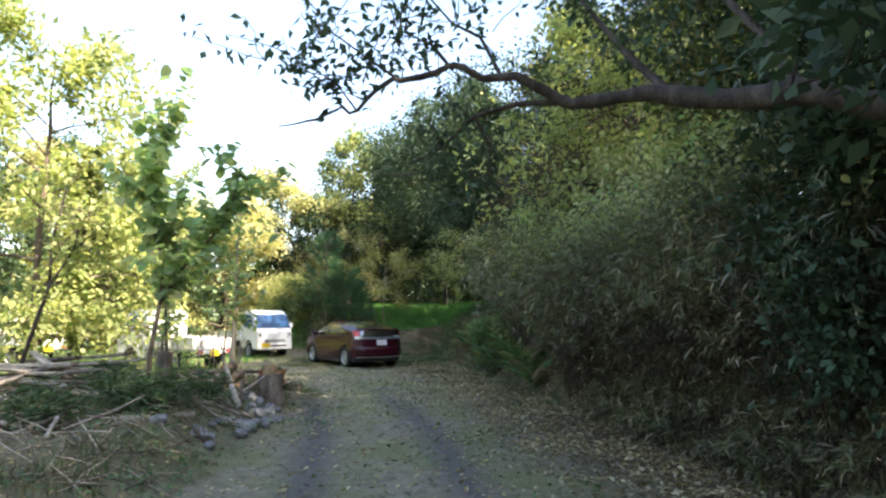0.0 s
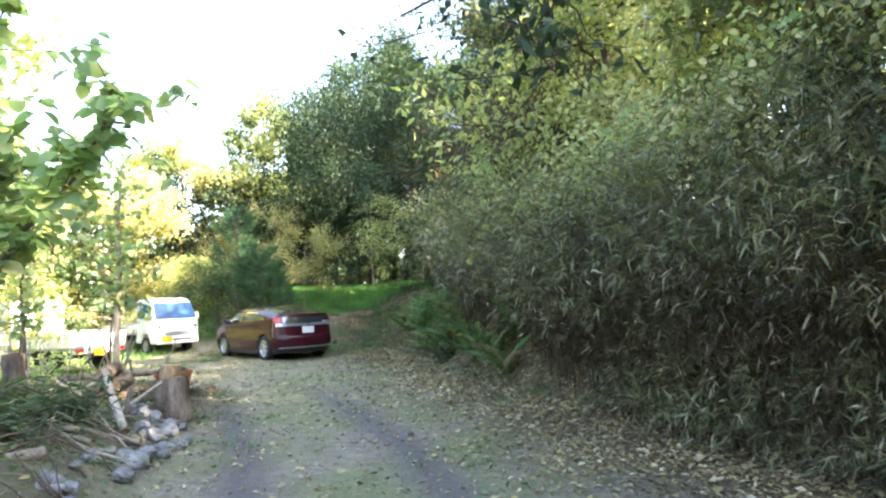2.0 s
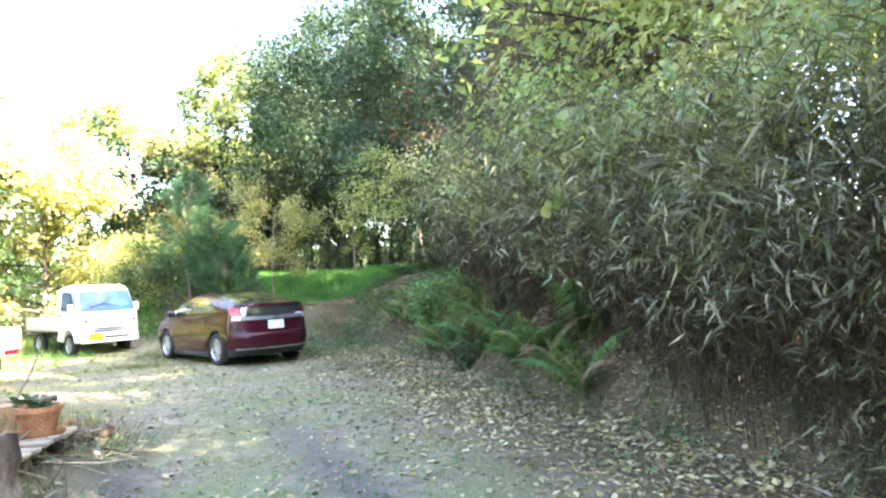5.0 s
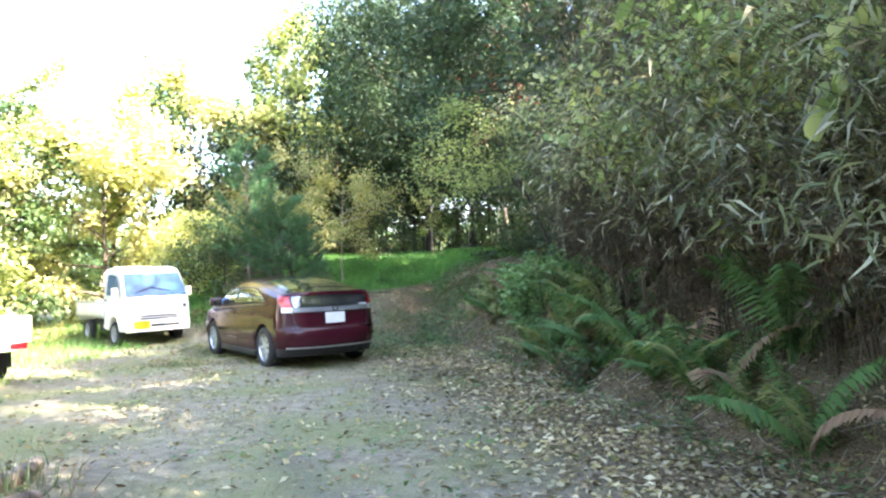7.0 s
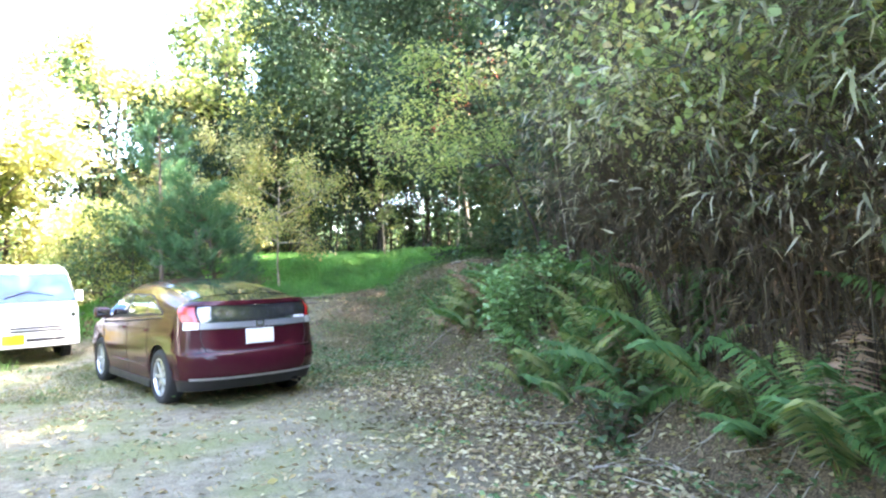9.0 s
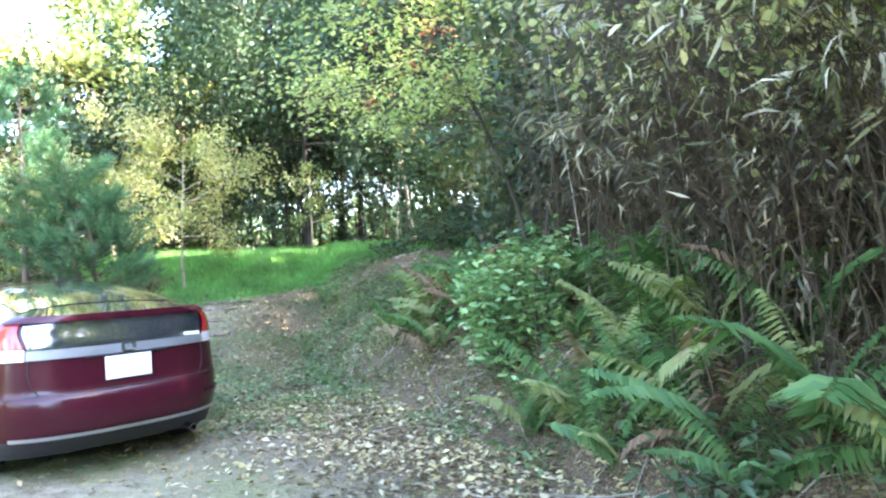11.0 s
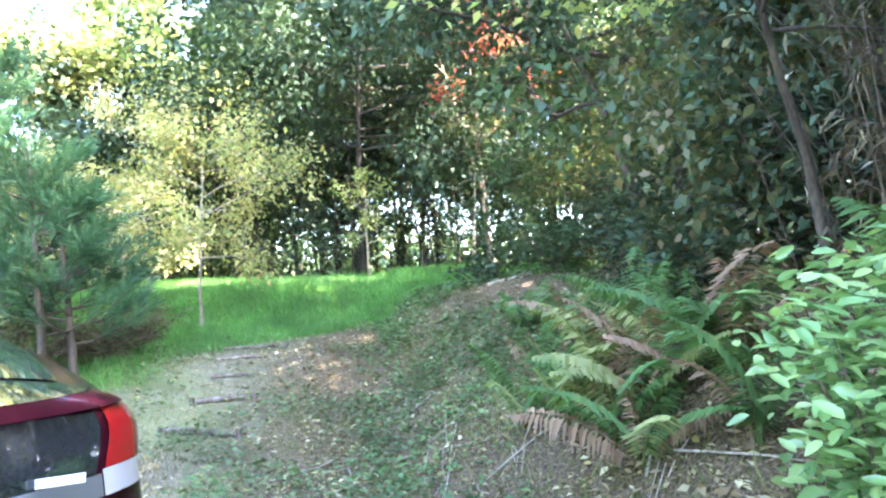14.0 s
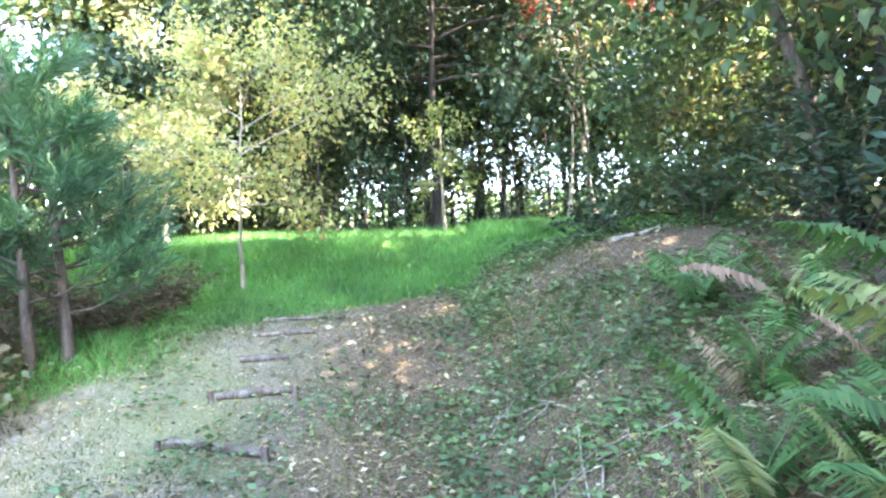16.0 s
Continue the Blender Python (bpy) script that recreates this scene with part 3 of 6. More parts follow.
# trees behind the start of the lane close the place
for q in range(12):
    a = q / 11
    make_tree(-16 + 22 * a, -9 - 5 * math.sin(a * 3.1) - (q % 2) * 2.5, 5 + 2 * ((q * 0.37) % 1), 0.15, 0.1, 3.0, 3500, 0.34, ("leaf_mid", "leaf_olive")[q % 2], "bark", 200 + q, limbs=12, clump=0.6,
              label="broadleaf tree at the start of the lane", group="trees behind the lane")


def far_woods():
    """The wooded skyline all round, well beyond the trees that can be told apart."""
    r = np.random.default_rng(8)
    n = 46000
    a = r.uniform(0, 2 * np.pi, n)
    keep = (np.sin(a) > -0.2) | (np.cos(a) > 0.2) | (r.random(n) < 0.6)
    a = a[keep]
    d = 58 + 22 * r.random(len(a)) ** 0.7
    hmax = 5 + 3.5 * vnoise(a * 40, d * 0.1, 1.0)
    p = np.stack([np.cos(a) * d, 12 + np.sin(a) * d, hmax * r.random(len(a)) ** 0.8], 1)
    v, f = leaves(p, rand_dirs(r, len(a)), unit(r.normal(0, 0.6, (len(a), 3)) + [0, 0, 1]), r.uniform(0.7, 1.6, len(a)), r.uniform(0.6, 1.2, len(a)))
    tagged(put("far_woods", np_mesh("far_woods", v, f, "leaf_mid")), "distant wooded skyline beyond the fields", "woods", kind="stuff")


far_woods()


def overhead_limb():
    """A bare, crooked limb that reaches over the start of the lane from a tree on the bank."""
    r = np.random.default_rng(77)
    base = np.array([3.85, 3.58, float(land(3.85, 3.58)) - 0.06])
    eye, reach = np.array([0, 0, 1.55]), 0.78
    ob = empty("overhanging_tree", pose(*base))
    wood = [tube(base + np.array([[0, 0, 0], [0.05, 0, 1.2], [-0.1, -0.05, 2.4], [0.1, 0.1, 5.0], [0.2, 0.2, 8.5]]), [0.2, 0.17, 0.15, 0.1, 0.04], 9)]
    limb = np.array([[4.85, 4.65, 3.2], [4.0, 4.9, 3.2], [3.1, 5.4, 3.35], [2.2, 6.1, 3.6], [1.3, 6.65, 3.74], [0.6, 6.7, 4.05], [0.1, 6.7, 4.1], [-0.45, 6.7, 3.98], [-0.9, 6.65, 3.65], [-1.3, 6.6, 3.6], [-1.7, 6.6, 3.45]])
    limb = eye + reach * (limb - eye)
    u, uu = np.arange(len(limb)), np.linspace(0, len(limb) - 1, 44)
    crook = np.stack([np.interp(uu, u, limb[:, w]) for w in range(3)], 1) + 0.045 * np.stack([np.sin(uu * 3.1 + w * 2) * np.sin(uu * 1.7 + w) for w in range(3)], 1) + r.normal(0, 0.012, (44, 3))
    wood.append(tube(crook, np.interp(uu, u, [0.16, 0.14, 0.12, 0.085, 0.06, 0.045, 0.036, 0.028, 0.02, 0.014, 0.007]) * reach * r.uniform(0.85, 1.2, 44), 8))
    side = [
        ([1.3, 6.65, 3.74], [[0.8, 6.9, 3.8], [0.35, 7.2, 3.75], [0.0, 7.4, 3.45], [-0.4, 7.6, 3.3]], 0.04),
        ([0.35, 7.2, 3.75], [[0.55, 7.3, 3.4], [0.5, 7.35, 3.1], [0.52, 7.4, 2.85]], 0.022),
        ([0.1, 6.7, 4.1], [[-0.1, 6.8, 4.4], [-0.5, 6.8, 4.6], [-0.6, 6.9, 5.0]], 0.02),
        ([0.6, 6.7, 4.05], [[0.4, 6.8, 4.5], [0.1, 6.9, 4.7], [-0.2, 7.0, 5.1], [-0.2, 7.0, 5.5]], 0.025),
        ([-0.45, 6.7, 3.98], [[-0.8, 6.6, 4.2], [-1.2, 6.6, 4.5], [-1.4, 6.5, 4.6]], 0.018),
        ([2.2, 6.1, 3.6], [[1.9, 6.7, 4.3], [1.5, 6.8, 4.9], [1.3, 7.0, 5.6]], 0.05),
        ([3.1, 5.4, 3.35], [[3.0, 6.0, 4.2], [2.7, 6.7, 5.2], [2.8, 6.9, 6.0]], 0.06),
        ([4.0, 4.9, 3.2], [[3.9, 5.3, 4.0], [3.6, 5.9, 5.0], [3.3, 5.7, 5.8]], 0.06),
        ([-0.9, 6.65, 3.65], [[-1.1, 6.5, 3.9], [-1.5, 6.4, 4.1], [-1.7, 6.4, 4.1]], 0.012),
    ]
    spots = []
    for s, pts, w in side:
        q = eye + reach * (np.array([s] + pts) - eye)
        wood.append(tube(q, reach * w * np.linspace(1, 0.2, len(q)), 5))
        for _ in range(16):
            a = q[r.integers(1, len(q))] + r.normal(0, 0.05, 3)
            tw = a + unit(r.normal(size=(1, 3)))[0] * np.linspace(0, r.uniform(0.25, 0.6), 4)[:, None] + np.cumsum(r.normal(0, 0.03, (4, 3)), 0)
            wood.append(tube(tw, [0.006, 0.005, 0.004, 0.003], 3))
            spots.append(tw)
    v, f = join(wood)
    put("trunk", np_mesh("trunk", v - base, f, "bark_dark", True), ob)
    spots = np.array(spots).reshape(-1, 3)
    thin = spots[r.integers(0, len(spots), 1500)] + r.normal(0, 0.06, (1500, 3))
    # dense canopy, added partly out of view to shade the limb
    thick = np.stack([r.uniform(1.6, 6.8, 34000), r.uniform(0.5, 8.5, 34000), r.uniform(3.9, 7.5, 34000)], 1)
    thick = thick[vnoise(thick[:, 0] * 2 + thick[:, 2], thick[:, 1] * 2 - thick[:, 2], 1.2) > 0.5]
    p = np.concatenate([thin, thick])
    v, f = leaves(p, rand_dirs(r, len(p)), unit(r.normal(0, 0.7, (len(p), 3)) + [0, 0, 1]), r.uniform(0.06, 0.13, len(p)), r.uniform(0.035, 0.06, len(p)))
    put("crown", np_mesh("crown", v - base, f, "leaf_dark"), ob)
    tagged(ob, "dark old tree with a crooked limb over the lane", "tree")


overhead_limb()


# ---- the bamboo-grass thicket on the bank ----
def fans(r, nodes, heads, k, spread, lo, hi):
    """Leaves in fans of k at each node: stalk points, ways and lengths."""
    p = np.repeat(nodes, k, 0) + r.normal(0, 0.02, (len(nodes) * k, 3))
    d = unit(np.repeat(heads, k, 0) + r.normal(0, spread, (len(nodes) * k, 3)) + np.array([0, 0, -0.25]))
    return p, d, r.uniform(lo, hi, len(p))


def thicket():
    r = np.random.default_rng(21)
    n = 2400
    y = r.uniform(5.2, 20.3, n)
    foot = bank_foot(y)
    x = foot + 0.02 + 0.5 * step(11, 13.5, y) + np.abs(r.normal(0, 1.0, n)) + 0.8 * step(16.5, 19.5, y)
    lump = vnoise(x * 1.0, y, 1.5)
    h = r.uniform(1.5, 2.7, n) * (0.75 + 0.55 * lump) * np.interp(y, [-4, 12, 16, 20], [1.0, 1.0, 1.1, 1.2])
    over = r.uniform(0.15, 0.7, n) * np.interp(y, [6, 10, 16, 18, 20], [0.8, 1.25, 1.1, 0.5, 0.25])
    ly = r.uniform(4.5, 10.0, 300)
    x, y = np.concatenate([x, bank_foot(ly) + r.uniform(-0.12, 0.7, 300)]), np.concatenate([y, ly])
    h, over = np.concatenate([h, r.uniform(0.2, 0.6, 300)]), np.concatenate([over, r.uniform(0.2, 0.8, 300)])
    n = len(x)
    z = land(x, y) - 0.04
    culms, green_n, green_d, crest_n, crest_d, dry_n, dry_d = [], [], [], [], [], [], []
    t = np.linspace(0, 1, 6)
    for i in range(n):
        sway, lean_y, lean_x = r.normal(0, 0.3), r.normal(0, 0.16), r.normal(0, 0.08)
        c = np.stack([x[i] + (lean_x * t - over[i] * t ** 2.2) * h[i], y[i] + (lean_y * t + sway * t ** 2) * h[i], z[i] + h[i] * (t - 0.3 * over[i] * t ** 3)], 1)
        culms.append(tube(c, 0.0048 * (1.25 - t), 3))
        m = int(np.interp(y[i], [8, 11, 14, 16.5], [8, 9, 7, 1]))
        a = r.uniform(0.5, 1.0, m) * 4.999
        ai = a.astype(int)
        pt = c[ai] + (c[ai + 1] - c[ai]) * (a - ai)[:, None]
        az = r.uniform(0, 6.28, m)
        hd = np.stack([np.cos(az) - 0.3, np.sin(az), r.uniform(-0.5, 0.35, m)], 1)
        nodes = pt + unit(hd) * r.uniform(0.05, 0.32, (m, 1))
        # nodes near the tip take the lit tones, the rest the shaded ones
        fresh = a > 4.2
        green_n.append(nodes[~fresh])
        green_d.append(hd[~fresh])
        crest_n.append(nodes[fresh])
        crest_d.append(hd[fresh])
        m = int(np.interp(y[i], [6, 10], [9, 5]))
        a = r.uniform(0.03 if y[i] < 8 else 0.2, 0.75, m) * 4.999
        ai = a.astype(int)
        hd = np.stack([r.normal(-0.3, 0.7, m), r.normal(0, 0.7, m), r.uniform(-1.0, 0.25, m)], 1)
        dry_n.append(c[ai] + unit(hd) * r.uniform(0.0, 0.2, (m, 1)))
        dry_d.append(hd)
    o = np.array([2.5, 12, 0])
    ob = empty("bamboo_thicket", pose(*o))
    v, f = join(culms)
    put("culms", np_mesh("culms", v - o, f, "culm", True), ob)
    for name, nn, hh, mat, k, lo, hi, wd in (("foliage", green_n, green_d, "bamboo_leaf", 4, 0.08, 0.19, 0.095), ("crest", crest_n, crest_d, "bamboo_leaf_lit", 5, 0.08, 0.19, 0.09), ("dead_leaves", dry_n, dry_d, "bamboo_dry", 4, 0.06, 0.16, 0.085)):
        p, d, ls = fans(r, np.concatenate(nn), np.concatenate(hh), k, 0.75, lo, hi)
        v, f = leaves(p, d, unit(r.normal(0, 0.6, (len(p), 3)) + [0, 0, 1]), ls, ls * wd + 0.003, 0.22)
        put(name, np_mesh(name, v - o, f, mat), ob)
    tagged(ob, "dense bamboo-grass thicket with drooping dry leaves on the bank", "thicket", kind="stuff")


thicket()


def dead_cane(y, z, reach, seed):
    """A bleached cane that leans out of the thicket with a few hanging leaves."""
    r = np.random.default_rng(seed)
    base = np.array([float(bank_foot(y)) + 0.55, y, 0.0])
    base[2] = float(land(base[0], y)) - 0.03
    up = z - base[2]
    t = np.linspace(0, 1, 7)
    c = np.stack([-reach * t ** 1.8, r.normal(0, 0.35) * t ** 2 + 0 * t, up * np.sin(t * 1.9) / math.sin(1.9)], 1)
    ob = empty("dead_cane", pose(*base))
    parts = [tube(c, 0.006 * (1.15 - t), 5)]
    tips = []
    for i in (3, 4, 5, 6):
        for _ in range(2):
            d = unit(np.array([[-0.6 + r.normal(0, 0.5), r.normal(0, 0.8), r.normal(-0.2, 0.3)]]))[0]
            tw = c[i] + d * np.linspace(0, r.uniform(0.15, 0.45), 4)[:, None]
            parts.append(tube(tw, [0.004, 0.0035, 0.003, 0.002], 3))
            tips += [tw[2], tw[3]]
    v, f = join(parts)
    put("cane", np_mesh("cane", v, f, "culm", True), ob)
    tips = np.array(tips)
    p, d, ls = fans(r, tips, np.tile(np.array([[-0.5, -0.1, -0.25]]), (len(tips), 1)), 3, 0.6, 0.07, 0.18)
    v, f = leaves(p, d, unit(r.normal(0, 0.6, (len(p), 3)) + [0, 0, 1]), ls, ls * 0.085 + 0.003, 0.2)
    put("foliage", np_mesh("foliage", v, f, "bamboo_pale"), ob)
    tagged(ob, "bleached dead bamboo cane with hanging pale leaves", "bamboo", "dead canes")


rc = np.random.default_rng(91)
for q in range(15):
    dead_cane(8.0 + 8.6 * ((q * 0.618) % 1), rc.uniform(1.4, 2.7), rc.uniform(0.4, 0.85), 920 + q)
for q, (cy, cz, cr) in enumerate(((15.6, 2.5, 0.95), (16.1, 2.8, 1.0), (16.5, 2.4, 0.9), (16.9, 2.75, 0.85), (17.4, 2.6, 0.7), (17.3, 2.05, 0.65), (17.65, 2.2, 0.5), (12.9, 1.7, 0.8), (13.2, 1.9, 0.7))):
    dead_cane(cy, cz, cr, 950 + q)


def vine(y, z, n, mat, seed, label, size=0.065):
    """Broad-leaved creeper trailing over the thicket's edge."""
    r = np.random.default_rng(seed)
    x = float(bank_foot(y))
    base = np.array([x + 0.9, y, float(land(x + 0.9, y))])
    t = np.linspace(0, 1, 9)
    lines, spots = [], []
    for k in range(5):
        c = np.stack([1.0 * (1 - t) - 0.55 * t + r.normal(0, 0.05, 9) - 0.45, r.normal(0, 0.7) * t + r.normal(0, 0.05, 9), (z - base[2]) * np.sin(t * 1.75) + r.normal(0, 0.05, 9)], 1)
        c[0] = (0, 0, 0)
        lines.append(tube(c, 0.005 * (1.2 - t), 4))
        spots.append(c[3:])
    ob = empty("creeper", pose(*base))
    v, f = join(lines)
    put("stem", np_mesh("stem", v, f, "bark", True), ob)
    spots = np.concatenate(spots)
    p = spots[r.integers(0, len(spots), n)] + r.normal(0, 0.17, (n, 3))
    az = r.uniform(0, 6.28, n)
    ls = size * r.uniform(0.6, 1.3, n)
    v, f = oval_leaves(p, np.stack([np.cos(az) - 0.3, np.sin(az), r.uniform(-1.0, 0.1, n)], 1), unit(r.normal(0, 0.5, (n, 3)) + [-0.6, -0.4, 0.8]), ls, ls * 0.75)
    put("foliage", np_mesh("foliage", v, f, mat), ob)
    tagged(ob, label, "creeper", "creepers on the thicket")


for q in range(32):
    vy = 4.0 + 15.0 * ((q * 0.618) % 1)
    vine(vy, 2.6 + 1.1 * ((q * 0.37) % 1), 340, ("leaf_lime", "leaf_olive", "leaf_big", "leaf_gold", "leaf_lime")[q % 5], 960 + q, "broad-leaved creeper trailing over the thicket")
# pale leaf tones stand in for the light on these creepers
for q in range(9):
    vine(13.2 + 0.45 * q, 2.7 + 0.5 * ((q * 0.618) % 1), 300, ("leaf_lime", "leaf_big", "leaf_yellow")[q % 3], 1000 + q, "broad-leaved creeper on the thicket's crest, leaves paled as if sunlit", 0.075)
vine(13.3, 2.2, 60, "leaf_lime", 990, "fresh green creeper hanging from the thicket", 0.085)


def tall_bamboo():
    """Close-set tan culms at the far end of the bank."""
    r = np.random.default_rng(22)
    n = 640
    y = r.uniform(15.6, 19.8, n)
    x = bank_foot(y) + 1.15 + r.random(n) ** 0.9 * 2.8
    z = land(x, y) - 0.04
    parts, pp, dd = [], [], []
    for i in range(n):
        h = r.uniform(3.2, 5.5)
        t = np.linspace(0, 1, 7)
        c = np.stack([x[i] + r.normal(0, 0.12) * h * t ** 1.6, y[i] + r.normal(0, 0.1) * h * t ** 1.6, z[i] + h * t], 1)
        parts.append(tube(c, r.uniform(0.006, 0.014) * (1.1 - 0.8 * t), 4))
        k = 20
        a = r.uniform(0.55, 1, k) * 5.999
        ai = a.astype(int)
        pp.append(c[ai] + (c[ai + 1] - c[ai]) * (a - ai)[:, None] + r.normal(0, 0.22, (k, 3)))
        dd.append(np.stack([r.normal(0, 0.7, k), r.normal(0, 0.7, k), r.uniform(-1.0, 0.0, k)], 1))
    o = np.array([2.5, 20, 0])
    ob = empty("bamboo_stand", pose(*o))
    v, f = join(parts)
    put("culms", np_mesh("culms", v - o, f, "culm", True), ob)
    p, d = np.concatenate(pp), np.concatenate(dd)
    ls = r.uniform(0.12, 0.24, len(p))
    v, f = leaves(p, d, unit(r.normal(0, 0.8, (len(p), 3)) + [0, 0, 1]), ls, ls * 0.13 + 0.004, 0.3)
    put("foliage", np_mesh("foliage", v - o, f, "bamboo_dry"), ob)
    tagged(ob, "stand of thin tan bamboo culms with dry leaves", "bamboo", kind="stuff")


tall_bamboo()


# ---- small pine by the car ----
def pine(x, y, h, seed, stems, label):
    r = np.random.default_rng(seed)
    base = np.array([x, y, float(land(x, y)) - 0.05])
    ob = empty("pine", pose(*base))
    wood, tips, ways = [], [], []
    for dx, dy, hh, ln in stems:
        t = np.linspace(0, 1, 7)
        st = base + np.stack([dx + ln * t * hh, dy + 0.03 * np.sin(t * 5), hh * t], 1)
        wood.append(tube(st, 0.055 * (1.05 - 0.85 * t), 7))
        for i in range(26):
            u = 0.24 + 0.76 * i / 26
            p0 = np.array([np.interp(u, t, st[:, q]) for q in range(3)])
            az = i * 2.2 + r.normal(0, 0.3)
            l1 = (1.08 - 0.8 * (u - 0.24) / 0.76) * r.uniform(0.75, 1.15)
            q = np.linspace(0, 1, 4)[:, None]
            br = p0 + np.array([math.cos(az), math.sin(az), 0.12]) * l1 * q + np.array([0, 0, 0.35 * l1]) * q ** 2.2
            wood.append(tube(br, 0.014 * (1.1 - 0.8 * q[:, 0]), 4))
            for _ in range(5):
                a = r.uniform(0.35, 1)
                s0 = np.array([np.interp(a, q[:, 0], br[:, w]) for w in range(3)])
                d = unit(np.array([[math.cos(az) + r.normal(0, 0.6), math.sin(az) + r.normal(0, 0.6), 0.9 + r.normal(0, 0.3)]]))[0]
                tips.append(s0 + d * np.linspace(0, 0.34, 6)[:, None])
                ways.append(np.repeat(d[None], 6, 0))
    v, f = join(wood)
    put("trunk", np_mesh("trunk", v - base, f, "bark", True), ob)
    tp, wy = np.concatenate(tips), np.concatenate(ways)
    k = 12
    p, w = np.repeat(tp, k, 0), np.repeat(wy, k, 0)
    d = unit(w * 0.95 + unit(r.normal(size=p.shape)) * 0.75)
    ls = r.uniform(0.11, 0.2, len(p))
    v, f = leaves(p, d, unit(r.normal(size=p.shape)), ls, 0.011 + 0 * ls, 0.0)
    put("needles", np_mesh("needles", v - base, f, "needle"), ob)
    tagged(ob, label, "tree")


pine(-3.6, 25.0, 3.4, 31, [(0.22, 0.1, 2.2, -0.08), (-0.05, 0.0, 2.65, -0.06)], "young green pine with twin pale stems")
pine(-4.5, 25.3, 3.9, 32, [(0, 0, 3.9, 0.0)], "young green pine with upright shoots")
make_tree(-5.3, 26.2, 1.6, 0.04, 0.05, 1.3, 7000, 0.08, "leaf_mid", "bark", 65, limbs=14, clump=0.3, name="bush", label="rounded light green bush beside the meadow")

# young yellow tree with a thin bare stem on the meadow
make_tree(-2.45, 27.3, 2.6, 0.026, 0.38, 1.35, 5000, 0.08, "leaf_yellow", "bark_pale", 61, lean=(0.03, -0.1), limbs=14, clump=0.25, name="sapling", label="slender young tree with yellow leaves on the meadow")
make_tree(-4.3, 30.2, 3.0, 0.04, 0.2, 1.7, 6000, 0.09, "leaf_gold", "bark_pale", 66, limbs=14, clump=0.3, name="sapling", label="young tree with pale yellow leaves behind the meadow")
make_tree(0.2, 30.3, 2.0, 0.03, 0.35, 0.6, 900, 0.09, "leaf_lime", "bark_pale", 62, lean=(0.0, 0.0), limbs=8, clump=0.15, name="sapling", label="small pale sapling at the meadow's edge")
make_tree(-6.4, 27.5, 1.9, 0.04, 0.05, 1.3, 7000, 0.09, "leaf_lime", "bark", 63, limbs=14, clump=0.3, name="bush", label="rounded light green bush behind the truck")
make_tree(-4.2, 24.3, 0.8, 0.02, 0.05, 0.7, 2500, 0.07, "leaf_olive", "bark", 64, limbs=10, clump=0.2, name="bush", label="low brown-green bush under the pine")


# ---- young trees with big leaves beside the lane ----
def big_leaf_tree(x, y, stems, n, size, seed, label, bark="bark", mat="leaf_big", z_lo=0.4):
    r = np.random.default_rng(seed)
    base = np.array([x, y, float(land(x, y)) - 0.05])
    ob = empty("sapling", pose(*base))
    wood, spots, ways = [], [], []
    for pts, w in stems:
        q = base + np.array(pts, float)
        wood.append(tube(q, w * np.linspace(1, 0.3, len(q)), 7))
        top = q[-1]
        tt = np.linspace(0, len(q) - 1, 14)
        for a in tt[int(14 * z_lo):]:
            p0 = np.array([np.interp(a, np.arange(len(q)), q[:, c]) for c in range(3)])
            for _ in range(3):
                d = unit(r.normal(size=(1, 3)) + [[0, 0, 0.4]])[0]
                tw = p0 + d * np.linspace(0, r.uniform(0.25, 0.85), 4)[:, None]
                wood.append(tube(tw, [0.008, 0.006, 0.005, 0.003], 4))
                spots.append(tw)
    v, f = join(wood)
    put("trunk", np_mesh("trunk", v - base, f, bark, True), ob)
    spots = np.array(spots).reshape(-1, 3)
    p = spots[r.integers(0, len(spots), n)] + r.normal(0, 0.05, (n, 3))
    az = r.uniform(0, 6.28, n)
    d = np.stack([np.cos(az), np.sin(az), r.uniform(-0.8, 0.2, n)], 1)
    ls = size * r.uniform(0.5, 1.2, n)
    v, f = oval_leaves(p, d, unit(r.normal(0, 0.4, (n, 3)) + [0, 0, 1]), ls, ls * 0.75)
    put("crown", np_mesh("crown", v - base, f, mat), ob)
    return tagged(ob, label, "tree")


big_leaf_tree(-3.85, 8.7, [([[0, 0, 0], [0.02, 0, 0.7], [0.12, 0, 1.35], [0.35, 0.1, 1.8], [0.75, 0.2, 2.3], [0.95, 0.3, 2.8], [1.0, 0.3, 3.2]], 0.035), ([[0.12, 0, 1.35], [0.1, 0.1, 1.9], [-0.1, 0.2, 2.4], [-0.1, 0.2, 3.2], [0.1, 0.3, 4.0]], 0.02)],
              1000, 0.19, 71, "young tree with large drooping green leaves and forked stem")
big_leaf_tree(-3.65, 11.5, [([[0, 0, 0], [0.02, 0, 0.8], [0.05, 0, 1.6], [0.0, 0.1, 2.3], [0.05, 0.1, 3.0]], 0.05)], 300, 0.12, 72, "pale-barked sapling beside the lane", "bark_pale")
big_leaf_tree(-5.2, 12.6, [([[0, 0, 0], [-0.05, 0, 0.8], [-0.1, 0, 1.6], [0.05, 0.1, 2.6]], 0.035)], 200, 0.12, 73, "thin green sapling among weeds")
big_leaf_tree(-5.8, 13.6, [([[0, 0, 0], [0.05, 0, 0.9], [0.15, 0, 1.7], [0.2, 0.1, 2.8]], 0.03)], 200, 0.12, 74, "thin green sapling among weeds")
